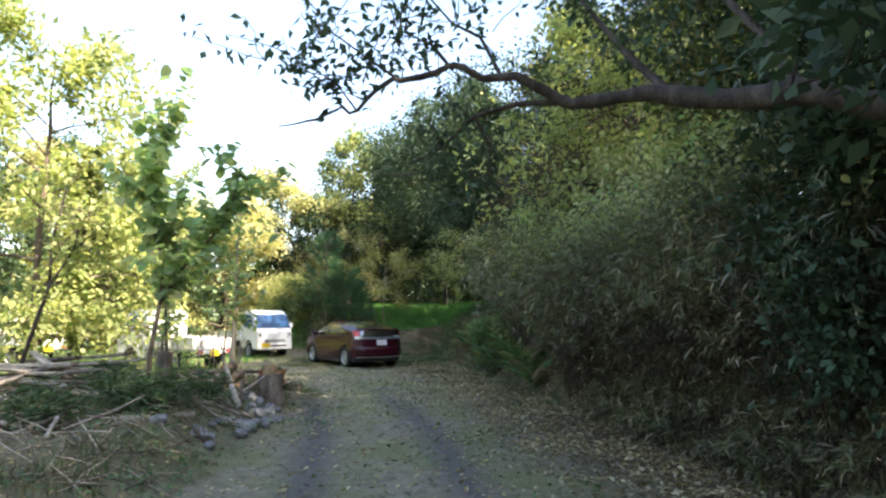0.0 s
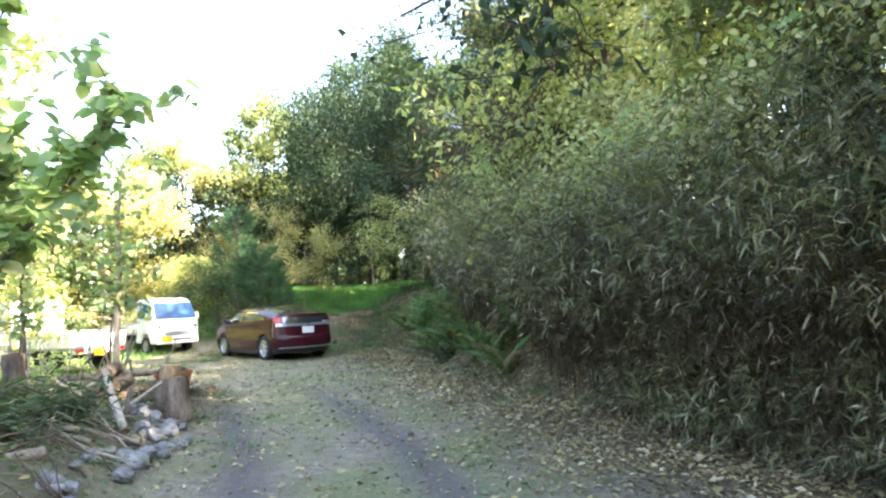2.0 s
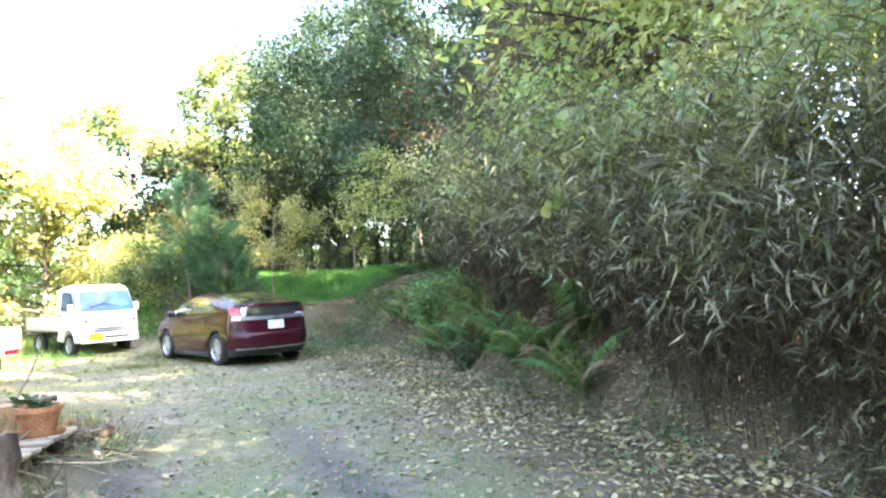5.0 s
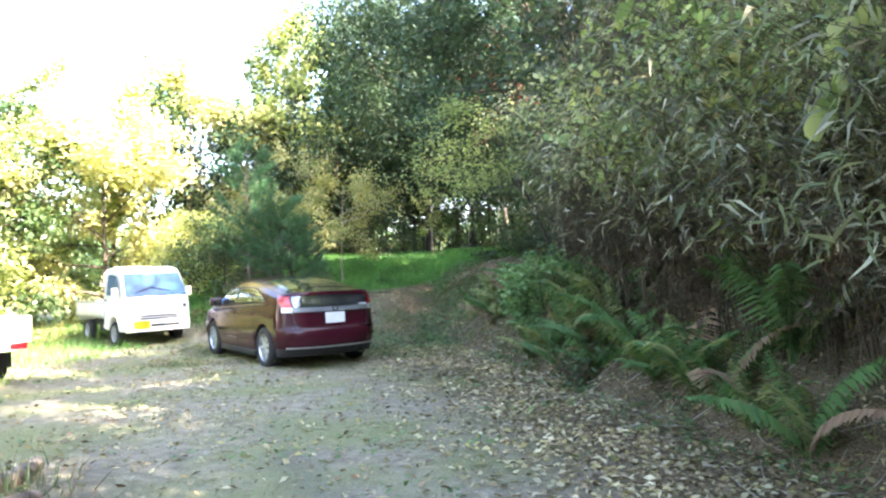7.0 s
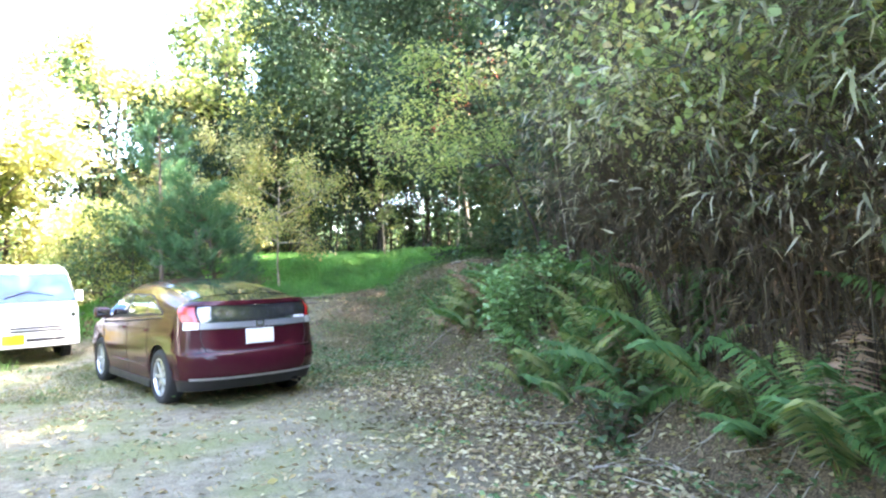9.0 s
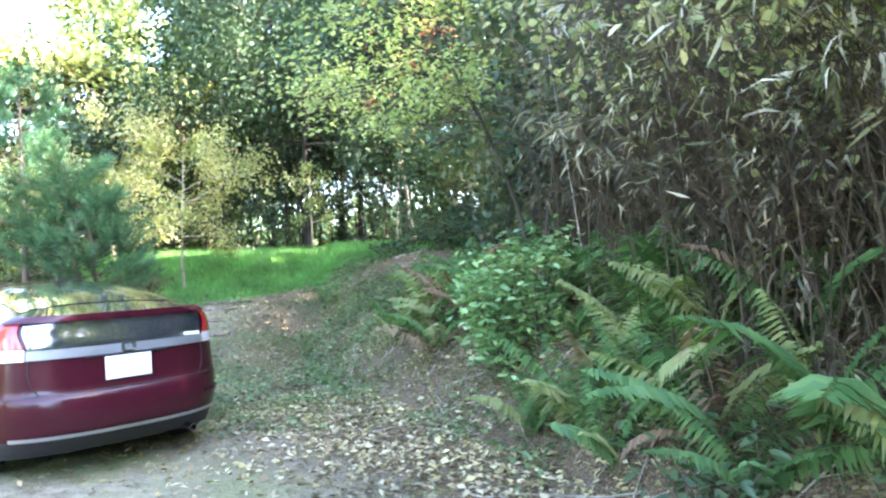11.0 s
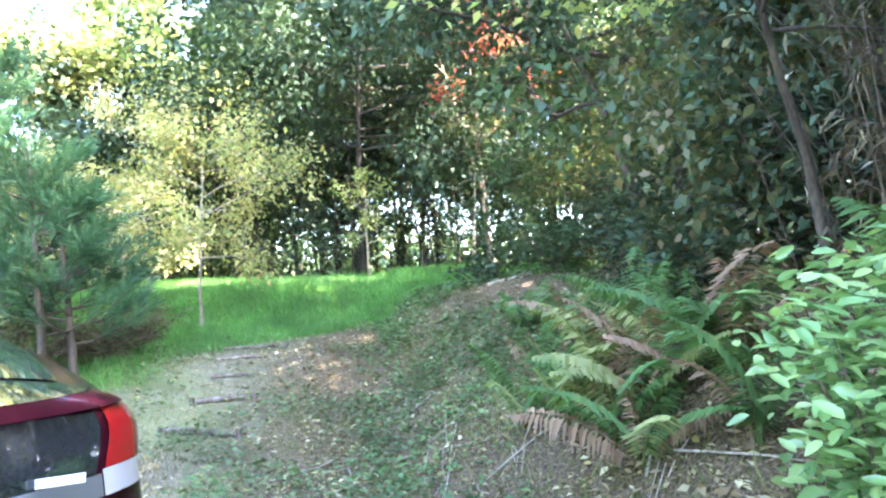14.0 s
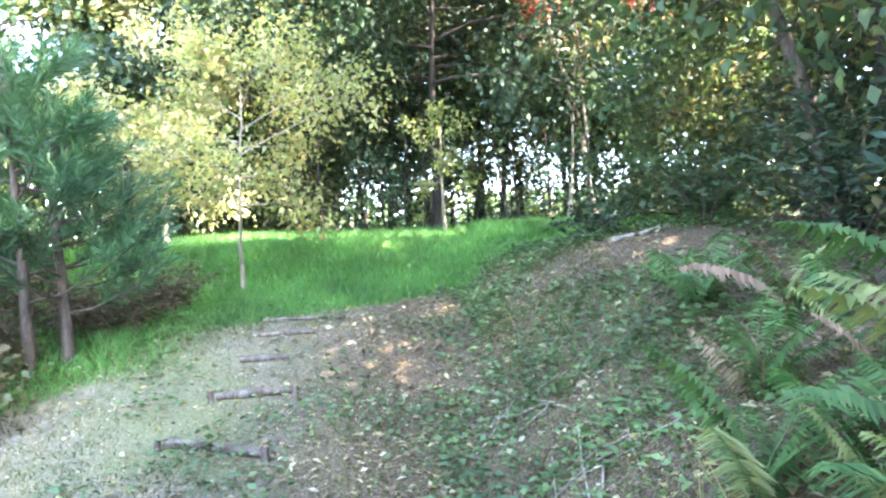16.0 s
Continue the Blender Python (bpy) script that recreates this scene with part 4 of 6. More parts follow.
big_leaf_tree(-6.6, 10.2, [([[0, 0, 0], [0.25, 0, 0.9], [0.5, 0, 1.7], [0.45, 0.1, 2.4], [0.7, 0, 3.3]], 0.04), ([[0.5, 0, 1.7], [0.8, 0.1, 2.3], [0.9, 0.1, 2.9]], 0.02)], 260, 0.13, 75, "thin leaning tree with sparse yellow leaves", "bark_dark", "leaf_lime")
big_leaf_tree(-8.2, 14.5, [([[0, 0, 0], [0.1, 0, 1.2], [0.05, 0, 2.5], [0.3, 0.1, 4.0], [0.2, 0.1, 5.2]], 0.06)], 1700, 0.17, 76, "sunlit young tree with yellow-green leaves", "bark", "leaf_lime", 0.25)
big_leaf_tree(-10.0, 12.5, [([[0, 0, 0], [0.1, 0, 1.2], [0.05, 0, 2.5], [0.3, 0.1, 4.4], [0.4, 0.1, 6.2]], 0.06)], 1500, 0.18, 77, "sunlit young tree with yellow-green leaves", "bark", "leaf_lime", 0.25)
big_leaf_tree(-5.0, 15.2, [([[0, 0, 0], [0.0, 0, 0.9], [0.1, 0, 1.7], [0.1, 0.1, 2.6]], 0.03)], 180, 0.11, 78, "thin green sapling among weeds")


# ---- car ----
def lathe(profile, sides=32):
    """A body of revolution round the local y axis from (radius, y) rows."""
    bm = bmesh.new()
    rings = []
    for rad, yy in profile:
        rings.append([bm.verts.new((rad * math.cos(2 * math.pi * k / sides), yy, rad * math.sin(2 * math.pi * k / sides))) for k in range(sides)])
    for a, b in zip(rings, rings[1:]):
        for k in range(sides):
            bm.faces.new((a[k], a[(k + 1) % sides], b[(k + 1) % sides], b[k]))
    bmesh.ops.recalc_face_normals(bm, faces=bm.faces)
    return bm


def box(sx, sy, sz, bev=0.0, seg=2):
    bm = bmesh.new()
    bmesh.ops.create_cube(bm, size=1.0)
    bmesh.ops.scale(bm, vec=(sx, sy, sz), verts=bm.verts)
    if bev:
        bmesh.ops.bevel(bm, geom=bm.edges[:], offset=bev, segments=seg, profile=0.6, affect="EDGES")
    return bm


def wheel(parent, x, y, rad, width, spokes, rim="alloy"):
    out = 1 if y > 0 else -1
    w = empty("wheel", pose(x, y, rad, 0, 0, 0 if out > 0 else 180))
    w.parent = parent
    h = width / 2
    part("tyre", lathe([(rad * 0.68, -h), (rad * 0.93, -h), (rad, -h * 0.7), (rad, h * 0.7), (rad * 0.93, h), (rad * 0.68, h * 0.95), (rad * 0.66, h * 0.5), (rad * 0.66, -h)], 36), "tyre_rubber", w, smooth=True)
    bm = lathe([(rad * 0.7, h * 0.9), (rad * 0.64, h * 0.96), (rad * 0.61, h * 0.7), (rad * 0.61, h * 0.1)], 36)
    for k in range(spokes):
        a = 2 * math.pi * k / spokes
        q = box(rad * 0.52, 0.02, rad * 0.14, 0.006, 1)
        bmesh.ops.transform(q, matrix=pose(0, 0, 0, 0, -math.degrees(a), 0) @ pose(rad * 0.36, h * 0.66, 0), verts=q.verts)
        me = bpy.data.meshes.new("tmp")
        q.to_mesh(me)
        q.free()
        bm.from_mesh(me)
        bpy.data.meshes.remove(me)
    part("rim", bm, rim, w)
    part("brake_drum", lathe([(0.001, h * 0.25), (rad * 0.6, h * 0.25), (rad * 0.6, -h)], 24), "chassis", w)
    part("hub_cap", lathe([(0.001, h * 0.85), (rad * 0.1, h * 0.84), (rad * 0.14, h * 0.6)], 20), rim, w, smooth=True)


def surface(name, grid, mat, parent, label="", flip=False):
    """A smooth skin over a grid of points."""
    g = np.asarray(grid, float)
    a, b = g.shape[:2]
    i, j = np.meshgrid(np.arange(a - 1), np.arange(b - 1), indexing="ij")
    f = np.stack([i * b + j, (i + 1) * b + j, (i + 1) * b + j + 1, i * b + j + 1], -1).reshape(-1, 4)
    if flip:
        f = f[:, ::-1]
    return tagged(put(name, np_mesh(name, g.reshape(-1, 3), f, mat, True), parent), label)


def glide(xs, ys):
    """A smooth curve through the given rows."""
    xs, ys = np.array(xs, float), np.array(ys, float)
    sl = np.diff(ys) / np.diff(xs)
    m = np.zeros(len(xs))
    m[0], m[-1] = sl[0], sl[-1]
    for i in range(1, len(xs) - 1):
        m[i] = 0.0 if sl[i - 1] * sl[i] <= 0 else 2 * sl[i - 1] * sl[i] / (sl[i - 1] + sl[i])

    def at(x):
        x = min(max(x, xs[0]), xs[-1])
        i = min(int(np.searchsorted(xs, x, "right")) - 1, len(xs) - 2)
        h = xs[i + 1] - xs[i]
        t = (x - xs[i]) / h
        return float((2 * t ** 3 - 3 * t ** 2 + 1) * ys[i] + (t ** 3 - 2 * t ** 2 + t) * h * m[i] + (-2 * t ** 3 + 3 * t ** 2) * ys[i + 1] + (t ** 3 - t ** 2) * h * m[i + 1])
    return at


def build_car(m):
    """A five-door fastback, nose along the local x axis: a lofted body, a rounded tail and nose, panes and lamps let into them."""
    car = empty("car", m)
    fw, rw, wr = 1.25, -1.29, 0.315
    back, front = -1.7, 1.68
    wide = glide([-1.7, -1.2, 0, 1.1, 1.68], [0.835, 0.85, 0.85, 0.845, 0.82])
    belt = glide([-1.7, -1.2, -0.5, 0.5, 1.1, 1.68], [0.99, 0.985, 0.94, 0.89, 0.87, 0.78])
    crown = glide([-1.7, -1.3, -0.8, -0.3, 0.15, 0.5, 0.9, 1.2, 1.68], [1.235, 1.315, 1.39, 1.425, 1.43, 1.38, 1.19, 1.015, 0.885])
    inset = 0.035

    def low_edge(x):
        z0 = 0.2
        for c in (fw, rw):
            if abs(x - c) < 0.37:
                z0 = max(z0, wr + math.sqrt(0.37 ** 2 - (x - c) ** 2))
        return z0

    def flank(x, k, out=0.0):
        """The painted side from the sill (k = 0) to the belt (k = 1)."""
        z = low_edge(x) + (belt(x) - low_edge(x)) * k
        h = z / belt(x)
        bulge = 0.055 * abs(h - 0.62) ** 1.7 / 0.38 ** 1.7 * (0.6 if h > 0.62 else 0.9) + 0.012 * math.exp(-((z - 0.40) / 0.05) ** 2)
        bulge -= 0.012 * math.exp(-((z - 0.8) / 0.06) ** 2)
        return (x, wide(x) - bulge + out, z)

    def house(x, a, out=0.0):
        """The glass house and roof: a in degrees from the belt (0) to the middle of the roof (90)."""
        n = 2 / 2.75
        w, zb, zt = wide(x) - inset, belt(x), crown(x)
        c, s = max(math.cos(radians(a)), 0.0) ** n, max(math.sin(radians(a)), 0.0) ** n
        return (x, (w + out) * c, zb + (zt + out - zb) * s)

    xs = np.concatenate([np.linspace(back, front, 84), [c + d for c in (fw, rw) for d in (-0.3699, 0.3699)]])
    xs = np.sort(xs)
    both = (1, -1)
    for s in both:
        g = np.array([[flank(x, k) for k in np.linspace(0, 1, 14)] for x in xs]) * np.array([1, s, 1])
        surface("side_panel", g, "maroon_paint", car, flip=s > 0)
        # dark well behind each wheel arch
        for c in (fw, rw):
            ring = [(c + 0.37 * math.cos(a), wr + 0.37 * math.sin(a)) for a in np.linspace(0.0, math.pi, 16)]
            surface("wheel_well", [[(px, s * y, pz) for px, pz in ring] for y in (0.82, 0.5)], "chassis", car)
    roof = np.array([[house(x, a) for a in np.linspace(0, 90, 26)] for x in xs])
    full = np.concatenate([roof, (roof * np.array([1, -1, 1]))[:, ::-1][:, 1:]], 1)
    surface("roof_panel", full, "maroon_paint", car, flip=True)

    def pane(name, x0, x1, lo, hi, mat, label="", s=1, nx=18, out=0.005):
        """A pane on the glass house; lo and hi give its lower and upper edge along x."""
        g = [[house(x, a, out) for a in np.linspace(lo(x), hi(x), 9)] for x in np.linspace(x0, x1, nx)]
        return surface(name, np.array(g) * np.array([1, s, 1]), mat, car, label, flip=s > 0)

    sill_a, head = lambda x: 4.0, glide([-1.34, -1.05, -0.7, 0.3, 0.75, 1.08], [6.0, 21.0, 31.0, 31.0, 24.0, 5.0])
    for s in both:
        pane("window_surround", -1.38, 1.12, lambda x: 2.0, lambda x: head(x) + 2.5, "black_plastic", "", s, 40, 0.003)
        pane("quarter_window", -1.34, -0.83, sill_a, head, "dark_glass", "dark tinted glass", s)
        pane("rear_side_window", -0.8, -0.1, sill_a, head, "dark_glass", "dark tinted glass", s)
        pane("front_side_window", -0.04, 1.05, sill_a, head, "dark_glass", "dark tinted glass", s)
        for hx in (0.1, -0.78):
            part("door_handle", box(0.19, 0.035, 0.032, 0.013, 2), "maroon_paint", car, m=pose(hx, s * (flank(hx, 0.82)[1] + 0.008), 0.83))
        for sx, lean in ((1.02, 0.02), (-0.07, 0.0), (-0.86, -0.06)):
            v, f = tube([np.array(flank(sx + lean * k, 0.08 + 0.9 * k, 0.001)) * np.array([1, s, 1]) for k in np.linspace(0, 1, 9)], [0.004] * 9, 4)
            put("door_gap", np_mesh("door_gap", v, f, "black_plastic"), car)
        v, f = tube([np.array(flank(x, 0.99, 0.003)) * np.array([1, s, 1]) for x in np.linspace(-1.36, 1.1, 20)], [0.007] * 20, 4)
        put("window_trim", np_mesh("window_trim", v, f, "black_plastic"), car)
        v, f = tube([np.array(flank(x, (0.4 - low_edge(x)) / (belt(x) - low_edge(x)), 0.004)) * np.array([1, s, 1]) for x in np.linspace(-0.82, 0.78, 14)], 0.014 * np.sin(np.linspace(0.35, 2.8, 14)), 6)
        put("side_moulding", np_mesh("side_moulding", v, f, "maroon_paint", True), car)
        part("sill", box(1.75, 0.07, 0.1, 0.025, 2), "black_plastic", car, m=pose(-0.02, s * 0.79, 0.2))
        mir = empty("door_mirror", pose(0.74, s * 0.93, 1.0))
        mir.parent = car
        part("mirror_housing", box(0.13, 0.2, 0.14, 0.05, 4), "maroon_paint", mir, smooth=True)
        part("mirror_glass", box(0.01, 0.16, 0.1, 0.004, 1), "dark_glass", mir, m=pose(-0.064, 0, 0))
        part("mirror_foot", box(0.06, 0.12, 0.04, 0.012, 1), "black_plastic", mir, m=pose(0, -s * 0.1, -0.06))

    # rounded tail: rows of height, rearmost x, and half width where it meets the flanks
    rear_x = glide([0.2, 0.3, 0.4, 0.5, 0.6, 0.63, 0.75, 0.88, 0.95, 1.1, 1.17], [-2.02, -2.13, -2.185, -2.19, -2.17, -2.135, -2.115, -2.1, -2.095, -2.055, -2.05])
    side_y = lambda z: (np.interp(z, [0.2, 0.5, 0.62, 0.8, 0.99], [0.79, 0.832, 0.835, 0.82, 0.8]) if z <= belt(back) else house_y(z))

    def house_y(z):
        q = min((z - belt(back)) / (crown(back) - belt(back)), 0.98)
        return (wide(back) - inset) * (1 - q ** 2.75) ** (1 / 2.75)

    def rump(z, a, out=0.0):
        """The tail at a height; a in degrees from the left flank (-90) round the back (0) to the right (90)."""
        n = 2 / 2.35
        c, s = max(math.cos(radians(a)), 0.0) ** n, abs(math.sin(radians(a))) ** n
        return (back - (back - rear_x(z) + out) * c, -math.copysign((side_y(z) + out) * s, a), z)

    def tail(name, z0, z1, a0, a1, mat, out=0.0, label="", nz=8, na=44):
        """a0 and a1 may each be a pair: the edge's angle at the foot and at the head."""
        rows = []
        for k in np.linspace(0, 1, nz):
            lo, hi = [q[0] + (q[1] - q[0]) * k if isinstance(q, tuple) else q for q in (a0, a1)]
            rows.append([rump(z0 + (z1 - z0) * k, a, out) for a in np.linspace(lo, hi, na)])
        return surface(name, rows, mat, car, label)

    tail("rear_bumper", 0.33, 0.625, -90, 90, "maroon_paint", 0.0, nz=18)
    tail("lower_valance", 0.2, 0.34, -90, 90, "black_plastic", -0.012, "black lower valance")
    # the silver reflection low on the bumper is laid on as an alloy strip
    tail("bumper_glint", 0.325, 0.352, -62, 62, "alloy", 0.008, "thin grey strip set in for the bumper's silver reflection")
    tail("tailgate", 0.62, 1.165, -90, 90, "maroon_paint", 0.0, nz=26)
    tail("lower_rear_window", 0.93, 1.12, (-46, -53), (46, 53), "dark_glass", 0.005, "upright dark glass below the spoiler")
    tail("tailgate_bar", 0.872, 0.938, -47, 47, "satin_grey", 0.016, "satin grey bar across the tailgate")
    tail("spoiler", 1.125, 1.172, -72, 72, "maroon_paint", 0.03, "body-coloured spoiler lip", 6)
    for s in both:
        edge = lambda p, q: ((p, q) if s > 0 else (-q, -p))
        a, b = ((49, 56), (70, 86)) if s > 0 else ((-70, -86), (-49, -56))
        tail("tail_lamp", 0.95, 1.125, a, b, "red_lamp", 0.012, "red tail lamp that runs into the flank", 8, 12)
        tail("reversing_lamp", 0.87, 0.948, *edge(48, 68), "clear_lamp", 0.012, "clear lamp", 5, 12)
        tail("bumper_crease", 0.468, 0.49, *edge(44, 86), "maroon_paint", 0.016, "", 4, 14)
        v, f = tube([rump(z, s * (46.5 - 4 * ((0.87 - z) / 0.2) ** 3), 0.002) for z in np.linspace(0.87, 0.63, 9)], [0.004] * 9, 4)
        put("shut_line", np_mesh("shut_line", v, f, "black_plastic"), car)
    v, f = tube([rump(0.628, a, 0.001) for a in np.linspace(-50, 50, 24)], [0.005] * 24, 4)
    put("shut_line", np_mesh("shut_line", v, f, "black_plastic"), car)
    # the glass hatch sweeps from the roof to the spoiler
    seam = [rump(1.168, a, -0.002) for a in np.linspace(-90, 90, 41)]
    a_seam = math.degrees(math.asin(min(1.0, ((1.168 - belt(back)) / (crown(back) - belt(back))) ** (2.75 / 2))))
    rim = [house(back, a) for a in np.linspace(a_seam, 90, 21)]
    rim = rim + [(p[0], -p[1], p[2]) for p in rim[::-1][1:]]
    seam, rim = np.array(seam), np.array(rim)
    ts = np.linspace(0, 1, 9)[:, None, None]
    patch = rim[None] * (1 - ts) + seam[None] * ts
    surface("hatch_tail", patch, "dark_glass", car, "sloping dark rear glass that mirrors the sky")
    arch = np.array([[house(x, a, 0.005) for a in np.linspace(50, 90, 16)] for x in np.linspace(back, -0.72, 24)])
    arch = np.concatenate([arch, (arch * np.array([1, -1, 1]))[:, ::-1][:, 1:]], 1)
    surface("hatch_glass", arch, "dark_glass", car, "sloping dark rear glass that mirrors the sky", flip=True)
    screen = np.array([[house(x, a, 0.005) for a in np.linspace(44, 90, 14)] for x in np.linspace(0.44, 1.2, 16)])
    screen = np.concatenate([screen, (screen * np.array([1, -1, 1]))[:, ::-1][:, 1:]], 1)
    surface("windscreen", screen, "dark_glass", car, flip=True)
    # rounded nose
    nose_x = glide([0.2, 0.4, 0.6, 0.75, 0.885], [2.06, 2.14, 2.12, 2.02, 1.86])

    def prow(z, a):
        c, s = max(math.cos(radians(a)), 0.0) ** 0.8, abs(math.sin(radians(a))) ** 0.8
        y = np.interp(z, [0.2, 0.5, 0.78, 0.885], [0.78, 0.82, 0.785, 0.62])
        return (front + (nose_x(z) - front) * c, math.copysign(y * s, a), z)

    surface("front_bumper", [[prow(z, a) for a in np.linspace(-90, 90, 31)] for z in np.linspace(0.2, 0.885, 14)], "maroon_paint", car)
    lid = np.array([prow(0.885, a) for a in np.linspace(-90, 90, 31)])
    surface("bonnet_lip", np.stack([lid, lid * np.array([0, 1, 1]) + np.array([front, 0, 0.0])]), "maroon_paint", car)
    for s in both:
        surface("headlamp", [[np.array(prow(z, s * a)) + np.array([0.008, s * 0.008, 0]) for a in np.linspace(48, 80, 8)] for z in np.linspace(0.62, 0.78, 5)], "clear_lamp", car, "clear headlamp", flip=s < 0)
    part("number_plate", box(0.012, 0.33, 0.165, 0.004, 1), "plate_white", car, "white number plate", pose(rear_x(0.765) - 0.012, 0, 0.77, 0, 4, 0))
    part("emblem", box(0.014, 0.1, 0.075, 0.02, 3), "chrome", car, m=pose(rear_x(0.91) - 0.022, 0, 0.912))
    part("emblem_centre", box(0.006, 0.055, 0.04, 0.012, 2), "satin_grey", car, m=pose(rear_x(0.91) - 0.03, 0, 0.912))
    part("badge", box(0.008, 0.12, 0.026, 0.002, 1), "plate_white", car, "white sticker", pose(rear_x(0.955) + 0.002, -0.5, 0.958, 0, 0, -14))
    part("plate_lamp_bar", box(0.02, 0.6, 0.018, 0.006, 1), "black_plastic", car, m=pose(rear_x(0.87) - 0.006, 0, 0.866))
    v, f = tube([(-0.62, 0, crown(-0.62)), (-0.68, 0, 1.5), (-0.78, 0, 1.64)], [0.008, 0.005, 0.003], 6)
    put("aerial", np_mesh("aerial", v, f, "black_plastic"), car)
    part("floor_pan", box(3.5, 1.3, 0.2, 0.03, 1), "chassis", car, m=pose(0, 0, 0.3))
    part("exhaust", lathe([(0.03, -0.12), (0.03, 0.12), (0.024, 0.12), (0.024, -0.1)], 14), "chrome", car, m=pose(-2.0, -0.48, 0.22, 0, 0, 90))
    for wx in (fw, rw):
        for s in both:
            wheel(car, wx, s * 0.742, wr, 0.19, 7)
    return tagged(car, "dark maroon five-door fastback car parked on the lane", "car")


build_car(pose(-2.845, 20.57, 0.0, 0, 0, 123.0) @ Matrix.Scale(0.955, 4))


# ---- small white trucks ----
def build_truck(m, label):
    tk = empty("pickup_truck", m)
    # cab: side outline drawn across the width
    prof = [(0.34, 0.36), (0.36, 1.62), (0.46, 1.71), (0.9, 1.735), (1.14, 1.69), (1.28, 1.6), (1.6, 1.06), (1.665, 0.95), (1.69, 0.55), (1.68, 0.33), (1.36, 0.33)]
    arch = [(1.0 + 0.34 * math.cos(a), 0.3 + 0.34 * math.sin(a)) for a in np.linspace(0.1, math.pi - 0.1, 9)]
    bm = bmesh.new()
    left = [bm.verts.new((x, 0.72, z)) for x, z in prof + arch]
    face = bm.faces.new(left)
    got = bmesh.ops.extrude_face_region(bm, geom=[face])
    bmesh.ops.translate(bm, vec=(0, -1.44, 0), verts=[e for e in got["geom"] if isinstance(e, bmesh.types.BMVert)])
    for v in bm.verts:
        if v.co.z > 1.0:
            v.co.y *= 1 - 0.14 * (v.co.z - 1.0) / 0.8
        if v.co.x > 1.5:
            v.co.y *= 0.96
    bmesh.ops.recalc_face_normals(bm, faces=bm.faces)
    bmesh.ops.bevel(bm, geom=[e for e in bm.edges if e.calc_face_angle(0) > 0.3], offset=0.055, segments=3, profile=0.6, affect="EDGES")
    part("cab", bm, "white_paint", tk)
    # windscreen lies on the sloping front
    a, b = Vector((1.29, 0, 1.565)), Vector((1.585, 0, 1.075))
    nrm = Vector((0.54, 0, 0.32)).normalized() * 0.032
    surface("windscreen", [[(*(a + nrm + Vector((0, y * 0.6, 0))),) for y in np.linspace(-1, 1, 5)], [(*(b + nrm + Vector((0, y * 0.655, 0))),) for y in np.linspace(-1, 1, 5)]], "painted_sky_glass", tk, "windscreen with the sky's reflection in its blue colour", flip=True)
    v, f = tube([(1.56, -0.45, 1.14), (1.5, -0.1, 1.25), (1.54, 0.3, 1.17)], [0.008] * 3, 4)
    put("wiper", np_mesh("wiper", v + np.array([0.03, 0, 0.02]), f, "black_plastic"), tk)
    for s in (1, -1):
        y = s * 0.722
        q = [[(0.62, y * 0.93, 1.56), (0.9, y * 0.93, 1.57), (1.14, y * 0.93, 1.53)], [(0.6, y * 0.985, 1.12), (1.0, y * 0.985, 1.1), (1.42, y * 0.98, 1.08)]]
        surface("side_window", np.array(q) + np.array([0, s * 0.012, 0]), "painted_sky_glass", tk, "side glass with the sky's reflection in its blue colour", flip=s < 0)
        lamp = part("headlamp", box(0.12, 0.2, 0.22, 0.04, 3), "clear_lamp", tk, "clear headlamp", pose(1.615, s * 0.585, 0.84, 0, -8, s * 12))
        part("bulb", lathe([(0.001, 0.02), (0.035, 0.015), (0.045, -0.01)], 14), "chrome", lamp, m=pose(0.055, -s * 0.02, 0, 0, 0, -90))
        part("indicator", box(0.05, 0.1, 0.05, 0.01, 2), "clear_lamp", tk, m=pose(1.665, s * 0.58, 0.45))
        mir = empty("door_mirror", pose(1.36, s * 0.79, 1.17))
        mir.parent = tk
        part("mirror_housing", box(0.05, 0.13, 0.2, 0.02, 2), "white_paint", mir)
        v, f = tube([(1.34, s * 0.7, 1.1), (1.36, s * 0.82, 1.14)], [0.012, 0.012], 5)
        put("mirror_arm", np_mesh("mirror_arm", v, f, "black_plastic"), tk)
        part("door_handle", box(0.13, 0.02, 0.03, 0.006, 1), "black_plastic", tk, m=pose(0.55, s * 0.722, 1.0))
        v, f = tube([(0.44, s * 0.724, 0.45), (0.44, s * 0.722, 1.05), (0.46, s * 0.66, 1.7)], [0.004] * 3, 4)
        put("door_gap", np_mesh("door_gap", v, f, "black_plastic"), tk)
        # load bed sides with three ribs
        side = part("bed_side", box(1.98, 0.035, 0.29, 0.01, 2), "white_paint", tk, m=pose(-0.69, s * 0.7, 0.795))
        for rx in (-0.7, 0.0, 0.7):
            part("rib", box(0.05, 0.012, 0.25, 0.004, 1), "white_paint", side, m=pose(rx, s * 0.022, 0))
        part("rail", box(1.98, 0.05, 0.04, 0.01, 2), "galvanised", side, m=pose(0, 0, 0.155))
        part("mudguard", box(0.6, 0.16, 0.03, 0.01, 2), "chassis", tk, m=pose(-0.9, s * 0.62, 0.61))
        part("mud_flap", box(0.01, 0.16, 0.22, 0.003, 1), "black_plastic", tk, m=pose(-1.26, s * 0.6, 0.34))
        part("tail_lamp", box(0.03, 0.24, 0.085, 0.01, 2), "red_lamp", tk, "red tail lamp", pose(-1.7, s * 0.52, 0.56))
        v, f = tube([(0.33, s * 0.66, 0.9), (0.33, s * 0.66, 1.6), (0.33, s * 0.6, 1.66), (0.33, 0, 1.66)], [0.018] * 4, 8)
